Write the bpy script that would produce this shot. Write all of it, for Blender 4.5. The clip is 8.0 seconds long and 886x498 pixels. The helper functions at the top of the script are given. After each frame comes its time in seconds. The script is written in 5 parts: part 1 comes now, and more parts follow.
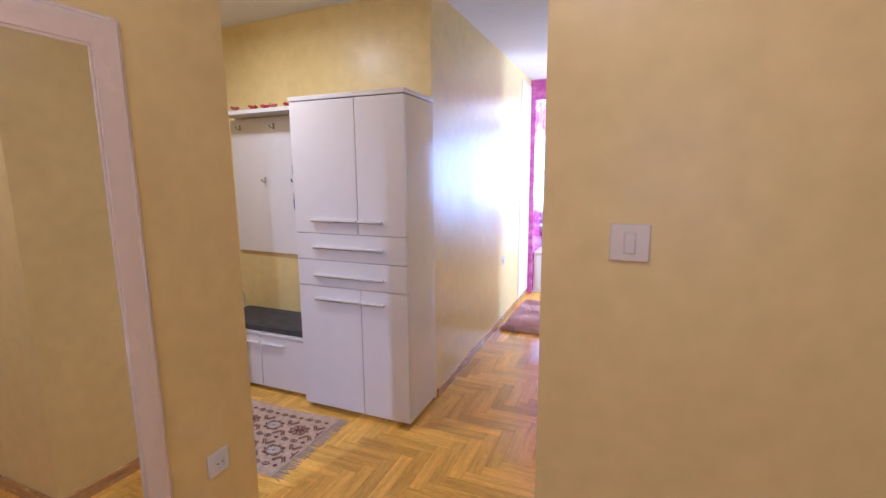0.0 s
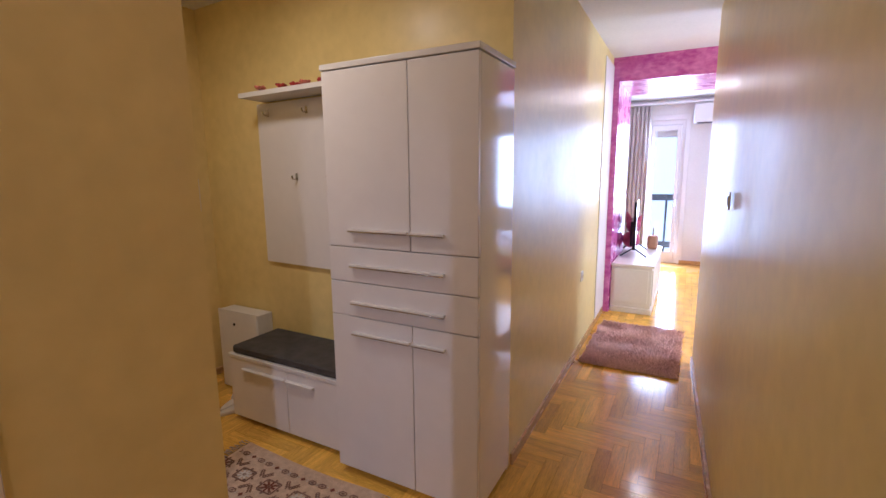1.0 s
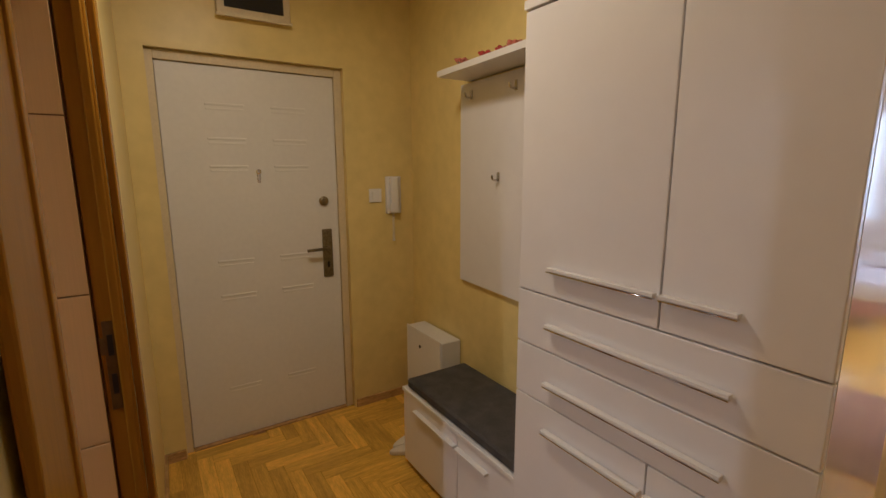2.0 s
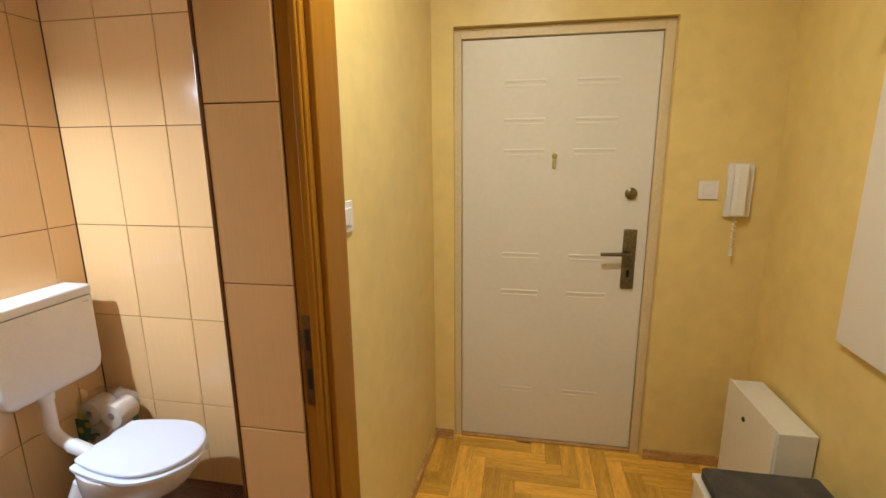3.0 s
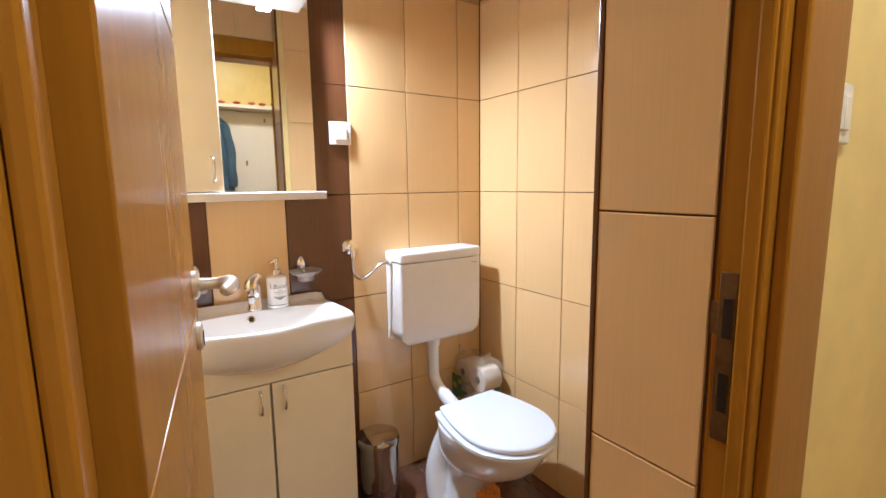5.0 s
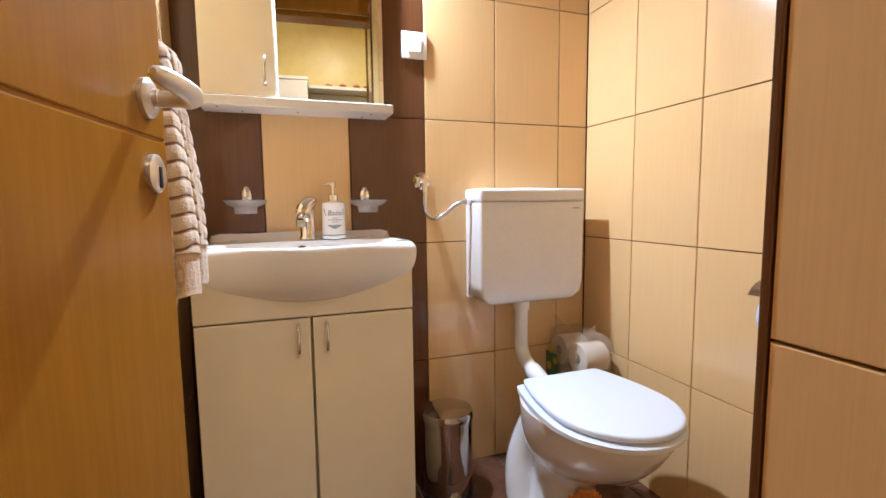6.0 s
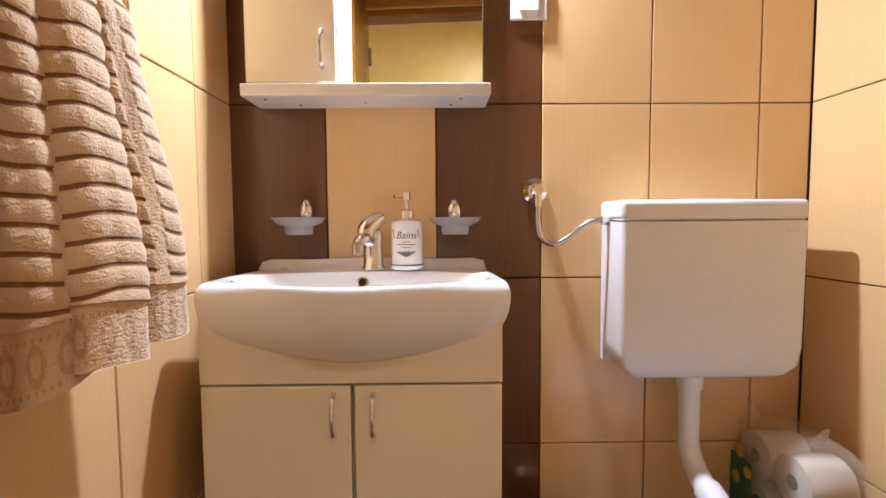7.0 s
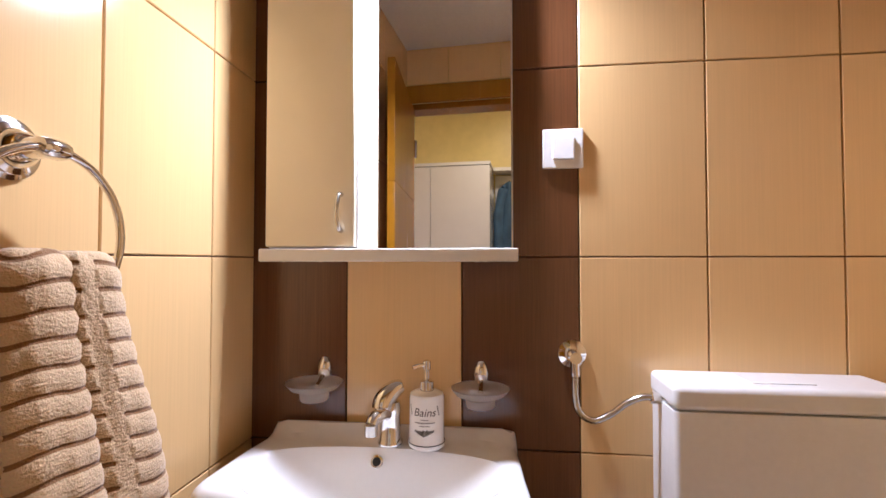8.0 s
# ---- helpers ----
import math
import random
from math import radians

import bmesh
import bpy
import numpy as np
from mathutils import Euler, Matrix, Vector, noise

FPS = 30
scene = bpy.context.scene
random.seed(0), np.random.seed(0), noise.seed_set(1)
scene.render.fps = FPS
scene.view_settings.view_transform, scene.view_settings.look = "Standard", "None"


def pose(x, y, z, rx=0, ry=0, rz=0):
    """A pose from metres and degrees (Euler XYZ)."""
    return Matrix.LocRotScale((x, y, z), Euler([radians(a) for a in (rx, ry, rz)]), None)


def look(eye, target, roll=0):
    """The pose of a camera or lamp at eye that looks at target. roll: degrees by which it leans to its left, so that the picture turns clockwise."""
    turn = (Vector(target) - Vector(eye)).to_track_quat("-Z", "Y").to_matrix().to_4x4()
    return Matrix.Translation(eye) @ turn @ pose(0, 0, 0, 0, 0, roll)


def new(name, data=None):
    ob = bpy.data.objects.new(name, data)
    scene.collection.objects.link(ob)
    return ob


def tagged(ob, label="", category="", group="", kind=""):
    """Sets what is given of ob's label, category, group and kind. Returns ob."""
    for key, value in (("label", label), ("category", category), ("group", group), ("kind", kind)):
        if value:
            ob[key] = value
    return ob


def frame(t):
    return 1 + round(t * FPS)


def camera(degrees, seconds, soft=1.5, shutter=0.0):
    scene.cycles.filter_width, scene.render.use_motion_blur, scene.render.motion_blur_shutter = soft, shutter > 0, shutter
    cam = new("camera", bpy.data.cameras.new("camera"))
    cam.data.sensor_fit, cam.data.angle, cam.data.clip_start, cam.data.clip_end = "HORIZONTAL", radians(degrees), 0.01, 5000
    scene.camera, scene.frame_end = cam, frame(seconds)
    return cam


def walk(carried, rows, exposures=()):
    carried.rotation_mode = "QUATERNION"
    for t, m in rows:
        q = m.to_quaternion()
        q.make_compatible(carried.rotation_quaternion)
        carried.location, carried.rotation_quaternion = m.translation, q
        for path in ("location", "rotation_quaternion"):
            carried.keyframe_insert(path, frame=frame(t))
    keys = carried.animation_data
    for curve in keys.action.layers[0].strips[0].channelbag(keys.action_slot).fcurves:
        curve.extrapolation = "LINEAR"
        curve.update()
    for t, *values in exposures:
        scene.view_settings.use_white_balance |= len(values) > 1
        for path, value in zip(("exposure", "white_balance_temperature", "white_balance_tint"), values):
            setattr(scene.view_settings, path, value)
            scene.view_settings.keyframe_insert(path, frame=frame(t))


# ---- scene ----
cam = camera(88.1, 8.0)
PATH = [
    (0, (0.496, 0.309, 1.515), (-0.263, 2.13, 1.189), -0.4),
    (0.5, (0.293, 0.596, 1.502), (-0.557, 2.376, 1.172), -0.3),
    (1, (0.052, 0.945, 1.492), (-0.885, 2.681, 1.164), -0.5),
    (1.5, (-0.223, 1.306, 1.516), (-1.488, 2.82, 1.191), -0.5),
    (1.7, (-0.302, 1.436, 1.518), (-1.719, 2.809, 1.191), -0.3),
    (2.8, (-0.764, 2.025, 1.529), (-2.717, 1.959, 1.102), -0.6),
    (3, (-0.831, 2.045, 1.531), (-2.754, 1.694, 1.108), -0.5),
    (3.5, (-0.938, 2.037, 1.548), (-2.608, 1.018, 1.131), -0.5),
    (4, (-0.99, 1.961, 1.568), (-2.381, 0.587, 1.146), -0.5),
    (5.5, (-1.268, 1.724, 1.053), (-2.215, -0.025, 0.843), -0.7),
    (6, (-1.392, 1.6, 0.946), (-2.051, -0.278, 0.75), -0.7),
    (6.2, (-1.460, 1.540, 0.930), (-1.930, -0.391, 0.696), -0.6),
    (6.5, (-1.525, 1.4, 0.888), (-1.818, -0.569, 0.692), -0.4),
    (7, (-1.608, 1.205, 0.953), (-1.63, -0.791, 0.831), -0.4),
    (7.3, (-1.624, 1.149, 1.050), (-1.518, -0.844, 0.928), -0.3),
    (7.5, (-1.64, 1.128, 1.102), (-1.473, -0.863, 1.019), -0.3),
    (8, (-1.68, 1.112, 1.218), (-1.449, -0.874, 1.271), 0.0),
]
EXPOSURE = [(0.0, -0.2, 4200, 23), (0.5, -0.5, 4500, 24), (1.0, -0.95, 4850, 22), (1.5, -1.3, 5100, 21), (1.7, -1.3, 5300, 18), (2.8, 0.0, 5050, 4), (3.4, -0.05, 5000, 3), (4.0, 0.05, 4950, 5), (5.5, 0.15, 4850, 5), (6.0, 0.1, 4900, 5), (6.5, 0.05, 4950, 8), (7.0, -0.05, 5100, 12), (7.5, -0.28, 5150, 13), (8.0, -0.55, 5150, 16)]
walk(cam, [(t, look(eye, target, roll)) for t, eye, target, roll in PATH], EXPOSURE)

# ---------------------------------------------------------------- world and light
world = bpy.data.worlds.new("world")
scene.world = world
world.use_nodes = True
wn = world.node_tree
sky = wn.nodes.new("ShaderNodeTexSky")
sky.sky_type = "NISHITA"
sky.sun_disc = False
sky.sun_elevation, sky.sun_rotation = radians(48), radians(25)
wn.links.new(sky.outputs[0], wn.nodes["Background"].inputs[0])
wn.nodes["Background"].inputs[1].default_value = 0.12


def lamp(name, kind, m, energy, colour, **more):
    data = bpy.data.lights.new(name, kind)
    data.energy, data.color = energy, colour
    if kind == "AREA":
        data.shape = "RECTANGLE"
        data.size, data.size_y = more["size"]
    if kind == "POINT":
        data.shadow_soft_size = more["radius"]
    if kind == "SUN":
        data.angle = radians(0.6)
    ob = new(name, data)
    ob.matrix_world = m
    return ob


WARM, WHITE, DAY = (1.0, 0.79, 0.53), (1.0, 0.88, 0.70), (0.82, 0.90, 1.0)
lamp("sun", "SUN", look((-2, 16, 9), (0.0, 8.0, 0)), 3.0, (1.0, 0.95, 0.88))
lamp("balcony_daylight", "AREA", look((-0.35, 9.14, 1.2), (-0.3, 5.0, 0.9)), 135, DAY, size=(0.55, 2.0))
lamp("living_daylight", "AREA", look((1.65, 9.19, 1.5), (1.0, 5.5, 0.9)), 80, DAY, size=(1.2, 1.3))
# Added daylight from an unseen side opening; brightens the hall end.
lamp("side_fill_daylight", "AREA", look((2.59, 5.42, 1.3), (0.0, 5.42, 1.2)), 110, DAY, size=(0.8, 1.7))
lamp("corridor_daylight", "AREA", look((0.8, -1.59, 1.55), (0.75, 0.0, 0.9)), 6, DAY, size=(0.7, 1.2))
lamp("alcove_lamp_light", "AREA", pose(-1.78, 2.0, 2.512), 21, WARM, size=(0.24, 0.24))
# Warm fill from an assumed ceiling lamp, unseen, for the corridor walls.
lamp("corridor_fill_light", "POINT", pose(0.33, 0.15, 2.505), 33, (1.0, 0.69, 0.46), radius=0.06)
for spot_x in (-0.25, 0.35):
    lamp("arch_spot_light", "AREA", pose(spot_x, 6.45, 2.34), 14, WARM, size=(0.06, 0.06))
lamp("mirror_lamp_light", "AREA", pose(-1.575, 0.188, 1.868), 28, (1.0, 0.965, 0.96), size=(0.042, 0.042))

# ---------------------------------------------------------------- materials


def nodes_of(name):
    m = bpy.data.materials.new(name)
    m.use_nodes = True
    return m, m.node_tree, m.node_tree.nodes["Principled BSDF"]


def material(name, colour, rough=0.5, metal=0.0, var=0.12, scale=6.0, fine=90.0, bump=0.05, stretch=(1, 1, 1), coat=0.0,
             spread=0.0, rough_var=0.08, second=None, blend=(0.35, 0.7), island=False):
    """Two scales of noise over a base colour; spread varies the colour from object to object."""
    m, nt, bsdf = nodes_of(name)
    n, link = nt.nodes, nt.links.new
    tc, mp, info = n.new("ShaderNodeTexCoord"), n.new("ShaderNodeMapping"), n.new("ShaderNodeObjectInfo")
    shift = n.new("ShaderNodeVectorMath")
    shift.operation = "SCALE"
    shift.inputs[0].default_value = (7.3, 3.1, 5.7)
    link(info.outputs["Random"], shift.inputs["Scale"])
    link(shift.outputs[0], mp.inputs["Location"])
    mp.inputs["Scale"].default_value = stretch
    link(tc.outputs["Object"], mp.inputs["Vector"])
    big, small = n.new("ShaderNodeTexNoise"), n.new("ShaderNodeTexNoise")
    big.inputs["Scale"].default_value, small.inputs["Scale"].default_value = scale, fine
    big.inputs["Detail"].default_value, small.inputs["Detail"].default_value = 5, 3
    for t in (big, small):
        link(mp.outputs[0], t.inputs["Vector"])
    add = n.new("ShaderNodeMath")
    add.operation = "MULTIPLY_ADD"
    add.inputs[1].default_value = 0.5
    link(small.outputs["Fac"], add.inputs[0])
    half = n.new("ShaderNodeMath")
    half.operation = "MULTIPLY"
    half.inputs[1].default_value = 0.5
    link(big.outputs["Fac"], half.inputs[0])
    link(half.outputs[0], add.inputs[2])
    ramp = n.new("ShaderNodeValToRGB")
    e = ramp.color_ramp.elements
    other = second or tuple(c * (1 - 2 * var) for c in colour)
    e[0].position, e[1].position = blend
    e[0].color, e[1].color = (*other, 1), (*(min(1, c * (1 + (0 if second else var))) for c in colour), 1)
    link(add.outputs[0], ramp.inputs[0])
    out = ramp.outputs[0]
    if spread:
        hsv, mr = n.new("ShaderNodeHueSaturation"), n.new("ShaderNodeMapRange")
        mr.inputs["To Min"].default_value, mr.inputs["To Max"].default_value = 1 - spread, 1 + spread
        link(n.new("ShaderNodeNewGeometry").outputs["Random Per Island"] if island else info.outputs["Random"], mr.inputs["Value"])
        link(mr.outputs[0], hsv.inputs["Value"])
        link(out, hsv.inputs["Color"])
        out = hsv.outputs[0]
    link(out, bsdf.inputs["Base Color"])
    rr = n.new("ShaderNodeMapRange")
    rr.inputs["To Min"].default_value, rr.inputs["To Max"].default_value = max(0.02, rough - rough_var), rough + rough_var
    link(big.outputs["Fac"], rr.inputs["Value"])
    link(rr.outputs[0], bsdf.inputs["Roughness"])
    bsdf.inputs["Metallic"].default_value = metal
    bsdf.inputs["Coat Weight"].default_value = coat
    bsdf.inputs["Coat Roughness"].default_value = 0.08
    if bump:
        b = n.new("ShaderNodeBump")
        b.inputs["Strength"].default_value, b.inputs["Distance"].default_value = bump, 0.004
        link(add.outputs[0], b.inputs["Height"])
        link(b.outputs[0], bsdf.inputs["Normal"])
    return m


def glowing(name, colour, strength):
    m, nt, bsdf = nodes_of(name)
    bsdf.inputs["Base Color"].default_value = (*colour, 1)
    bsdf.inputs["Emission Color"].default_value = (*colour, 1)
    bsdf.inputs["Emission Strength"].default_value = strength
    return m


def clear(name, colour=(1, 1, 1), rough=0.0, ior=1.45):
    m, nt, bsdf = nodes_of(name)
    bsdf.inputs["Base Color"].default_value = (*colour, 1)
    bsdf.inputs["Transmission Weight"].default_value = 1
    bsdf.inputs["Roughness"].default_value, bsdf.inputs["IOR"].default_value = rough, ior
    return m


M_WALL = material("yellow_wall_paint", (0.80, 0.635, 0.235), 0.36, var=0.045, scale=2.4, fine=14, bump=0.08, rough_var=0.12)
M_WALL.node_tree.nodes["Principled BSDF"].inputs["Specular IOR Level"].default_value = 0.38
M_CEIL = material("white_ceiling_paint", (0.80, 0.79, 0.76), 0.8, var=0.03, scale=2, fine=60, bump=0.04)
M_WHITE_WALL = material("white_wall_paint", (0.74, 0.72, 0.68), 0.7, var=0.03, scale=2, fine=60, bump=0.04)
M_PLANK = material("oak_parquet", (0.86, 0.49, 0.055), 0.14, var=0.17, scale=3, fine=22, bump=0.03, stretch=(1.2, 14, 14), coat=0.0,
                   spread=0.20, rough_var=0.05)
M_PLANK.node_tree.nodes["Principled BSDF"].inputs["Specular IOR Level"].default_value = 0.26
M_GAP = material("dark_floor_joint", (0.60, 0.30, 0.045), 0.5)
M_BASE = material("oak_skirting", (0.60, 0.36, 0.13), 0.25, var=0.2, scale=3, fine=20, stretch=(2, 2, 14))
M_LACQ = material("white_satin_lacquer", (0.78, 0.74, 0.70), 0.34, var=0.015, scale=1.5, fine=12, bump=0.0, coat=0.06, rough_var=0.05)
M_LACQ_GLOSS = material("white_gloss_lacquer", (0.78, 0.74, 0.70), 0.09, var=0.015, scale=1.5, fine=12, bump=0.0, coat=0.5, rough_var=0.03)
M_LACQ_EDGE = material("white_melamine", (0.76, 0.72, 0.66), 0.35, var=0.015, scale=3, bump=0.0)
M_MOULD = material("cream_white_moulding", (0.82, 0.70, 0.57), 0.26, var=0.02, scale=3, fine=30, bump=0.0, coat=0.3)
M_CREAM = material("cream_gloss_front", (0.85, 0.76, 0.57), 0.14, var=0.015, scale=1.5, fine=12, bump=0.0, coat=0.5, rough_var=0.03)
M_CHROME = material("chrome", (0.82, 0.80, 0.78), 0.08, metal=1, var=0.03, bump=0.0, rough_var=0.04)
M_POLISHED = material("polished_steel", (0.50, 0.46, 0.42), 0.10, metal=1, var=0.04, scale=4, fine=30, bump=0.0)
M_STEEL = material("brushed_steel", (0.60, 0.57, 0.52), 0.22, metal=1, var=0.06, scale=8, fine=70, stretch=(1, 1, 8), bump=0.02)
M_SATIN = material("satin_nickel", (0.78, 0.75, 0.70), 0.36, metal=1, var=0.04, scale=6, fine=60, bump=0.0)
M_DULL = material("dull_bronze", (0.20, 0.13, 0.055), 0.5, metal=1, var=0.15, bump=0.05)
M_BRONZE = material("aged_brass", (0.30, 0.25, 0.15), 0.35, metal=1, var=0.2, bump=0.03)
M_TILE = material("cream_ceramic_tile", (0.755, 0.505, 0.225), 0.14, var=0.028, scale=2.0, fine=5.5, bump=0.010, stretch=(150, 150, 1.6), coat=0.25,
                  spread=0.03, rough_var=0.04)
M_TILE_DARK = material("dark_brown_ceramic_tile", (0.130, 0.050, 0.018), 0.20, var=0.10, scale=2.0, fine=5.5, bump=0.02, stretch=(110, 110, 1.8), coat=0.2,
                       spread=0.05)
M_FLOOR_TILE = material("brown_floor_tile", (0.13, 0.055, 0.03), 0.25, var=0.15, scale=5, fine=50, bump=0.03, spread=0.08)
M_GROUT = material("brown_grout", (0.13, 0.055, 0.022), 0.9, var=0.15, scale=12, bump=0.1)
M_GROUT_PALE = material("beige_grout", (0.42, 0.33, 0.24), 0.9, var=0.1, scale=12, bump=0.1)
M_WOOD = material("honey_oak_veneer", (0.335, 0.146, 0.005), 0.27, var=0.06, scale=2.2, fine=10, bump=0.0, stretch=(16, 16, 0.9), coat=0.0, rough_var=0.01)
M_WOOD.node_tree.nodes["Principled BSDF"].inputs["Specular IOR Level"].default_value = 0.12
M_CERAMIC = material("white_glazed_ceramic", (0.83, 0.80, 0.77), 0.08, var=0.01, scale=2, bump=0.0, coat=0.5, rough_var=0.02)
M_PLASTIC = material("white_plastic", (0.82, 0.80, 0.78), 0.24, var=0.02, scale=3, bump=0.0, rough_var=0.04)
M_LID = material("white_toilet_plastic", (0.76, 0.81, 0.92), 0.30, var=0.0, scale=3, bump=0.0, rough_var=0.0)
M_IVORY = material("ivory_plastic", (0.74, 0.66, 0.52), 0.3, var=0.02, bump=0.0)
M_DOOR = material("white_door_paint", (0.78, 0.75, 0.68), 0.36, var=0.02, scale=3, fine=40, bump=0.02)
M_FRAME = material("cream_door_casing", (0.72, 0.60, 0.36), 0.45, var=0.05, bump=0.03)
M_CUSHION = material("dark_grey_fabric", (0.085, 0.075, 0.065), 0.95, var=0.25, scale=14, fine=420, bump=0.5)
M_BLACK = material("black_plastic", (0.015, 0.015, 0.017), 0.3, var=0.1, bump=0.0)
M_DARK = material("dark_glass_panel", (0.02, 0.02, 0.022), 0.12, var=0.1, bump=0.0)
M_PURPLE = material("magenta_decorative_plaster", (0.74, 0.24, 0.52), 0.28, var=0.18, scale=5, fine=18, bump=0.9, stretch=(1, 1, 1.6), second=(0.42, 0.04, 0.26), rough_var=0.16)
M_SILVER = material("silvered_mirror", (0.92, 0.92, 0.90), 0.012, metal=1, var=0.0, bump=0.0, rough_var=0.003)
M_LAMP = glowing("lamp_diffuser", (1.0, 0.97, 0.93), 45.0)
M_SHADE = glowing("lit_glass_shade", (1.0, 0.86, 0.66), 2.0)
M_SPOT = glowing("spot_lens", (1.0, 0.93, 0.85), 14.0)
M_OUT = glowing("hazy_daylight", (0.82, 0.93, 1.0), 2.6)
M_GLASS = clear("window_glass")
M_FROST = clear("frosted_glass", (0.80, 0.74, 0.68), 0.35)
M_FROST.node_tree.nodes["Principled BSDF"].inputs["Transmission Weight"].default_value = 0.82
M_FILM = material("thin_clear_film", (0.90, 0.76, 0.57), 0.08, var=0.0, bump=0.9, fine=45, scale=25, rough_var=0.05)
M_FILM.node_tree.nodes["Principled BSDF"].inputs["Alpha"].default_value = 0.2

# ---------------------------------------------------------------- building helpers


def finish(name, bm, mat, parent=None, smooth=False):
    bmesh.ops.recalc_face_normals(bm, faces=bm.faces)
    lay = bm.faces.layers.int.get("flat")
    flats = [i for i, f in enumerate(bm.faces) if lay and f[lay]]
    me = bpy.data.meshes.new(name)
    bm.to_mesh(me)
    bm.free()
    me.materials.append(mat)
    if smooth:
        me.shade_smooth()
        me.set_sharp_from_angle(angle=radians(38))
        for i in flats:
            me.polygons[i].use_smooth = False
    ob = new(name, me)
    ob.parent = parent
    return ob


def part(name, bm, mat, parent, label="", smooth=True):
    ob = finish(name, bm, mat, parent, smooth)
    return tagged(ob, label) if label else ob


def thing(name, at, label, category, group="", turn=0.0):
    ob = new(name)
    ob.empty_display_size = 0.05
    ob.matrix_world = pose(*at, 0, 0, turn)
    return tagged(ob, label, category, group)


def setting(ob):
    return tagged(ob, kind="structure")


def add_box(bm, x0, x1, y0, y1, z0, z1, bevel=0.0, seg=2, m=None):
    lay = bm.faces.layers.int.get("flat") or bm.faces.layers.int.new("flat")
    r = bmesh.ops.create_cube(bm, size=1)
    vs = r["verts"]
    for v in vs:
        v.co = Vector(((x0 + x1) / 2 + v.co.x * (x1 - x0), (y0 + y1) / 2 + v.co.y * (y1 - y0), (z0 + z1) / 2 + v.co.z * (z1 - z0)))
    if bevel:
        es = list({e for v in vs for e in v.link_edges})
        out = bmesh.ops.bevel(bm, geom=es, offset=bevel, segments=seg, profile=0.5, affect="EDGES")
        vs = list({v for f in out["faces"] for v in f.verts} | {v for v in vs if v.is_valid})
        for f in {f for v in vs for f in v.link_faces}:
            f.normal_update()
            f[lay] = int(max(abs(c) for c in f.normal) > 0.9999)
    if m is not None:
        bmesh.ops.transform(bm, matrix=m, verts=vs)
    return bm


def box(*a, **k):
    return add_box(bmesh.new(), *a, **k)


def add_prism(bm, outline, z0, z1):
    lo = [bm.verts.new((x, y, z0)) for x, y in outline]
    hi = [bm.verts.new((x, y, z1)) for x, y in outline]
    bm.faces.new(lo[::-1])
    bm.faces.new(hi)
    for i in range(len(lo)):
        k = (i + 1) % len(lo)
        bm.faces.new((lo[i], lo[k], hi[k], hi[i]))
    return bm


def prism(outline, z0, z1):
    return add_prism(bmesh.new(), outline, z0, z1)


def add_lathe(bm, profile, seg=24, m=None, cap=True):
    """profile: (radius, z) pairs from bottom to top."""
    rings = []
    for r, z in profile:
        rings.append([bm.verts.new((r * math.cos(2 * math.pi * i / seg), r * math.sin(2 * math.pi * i / seg), z)) for i in range(seg)])
    for a, b in zip(rings, rings[1:]):
        for i in range(seg):
            k = (i + 1) % seg
            bm.faces.new((a[i], a[k], b[k], b[i]))
    if cap:
        bm.faces.new(rings[0][::-1])
        bm.faces.new(rings[-1])
    if m is not None:
        bmesh.ops.transform(bm, matrix=m, verts=[v for r in rings for v in r])
    return bm


def lathe(profile, seg=24, m=None, cap=True):
    return add_lathe(bmesh.new(), profile, seg, m, cap)


def add_tube(bm, points, radius, seg=10, closed=False):
    """A round bar along a line of points; radius may be a list."""
    pts = [Vector(p) for p in points]
    n = len(pts)
    rad = radius if isinstance(radius, (list, tuple)) else [radius] * n
    rings, side = [], None
    for i, p in enumerate(pts):
        a, b = (pts[i - 1], pts[(i + 1) % n]) if closed else (pts[max(i - 1, 0)], pts[min(i + 1, n - 1)])
        d = (b - a).normalized()
        if side is None:
            side = d.orthogonal().normalized()
        side = (side - d * side.dot(d)).normalized()
        up = d.cross(side)
        rings.append([bm.verts.new(p + (side * math.cos(2 * math.pi * k / seg) + up * math.sin(2 * math.pi * k / seg)) * rad[i]) for k in range(seg)])
    pairs = list(zip(rings, rings[1:])) + ([(rings[-1], rings[0])] if closed else [])
    for a, b in pairs:
        for k in range(seg):
            j = (k + 1) % seg
            bm.faces.new((a[k], a[j], b[j], b[k]))
    if not closed:
        bm.faces.new(rings[0][::-1])
        bm.faces.new(rings[-1])
    return bm


def tube(points, radius, seg=10, closed=False):
    return add_tube(bmesh.new(), points, radius, seg, closed)


def bezier(p, steps=10):
    """A smooth line through the points p (Catmull-Rom)."""
    p = [Vector(q) for q in p]
    q = [p[0]] + p + [p[-1]]
    out = []
    for i in range(1, len(q) - 2):
        a, b, c, d = q[i - 1:i + 3]
        for s in range(steps):
            t = s / steps
            out.append(0.5 * (2 * b + (c - a) * t + (2 * a - 5 * b + 4 * c - d) * t * t + (3 * b - a - 3 * c + d) * t ** 3))
    return out + [p[-1]]


# ---------------------------------------------------------------- structure
CEIL, WC_CEIL = 2.60, 2.29


def front_y(x):
    """Hall face of the wall that holds the toilet's door; it runs a little off square."""
    return 1.515 + 0.037 * (-0.78 - x)


def back_y(x):
    """Face of the entrance alcove's far wall."""
    return 2.95 + 0.06 * (-0.68 - x)


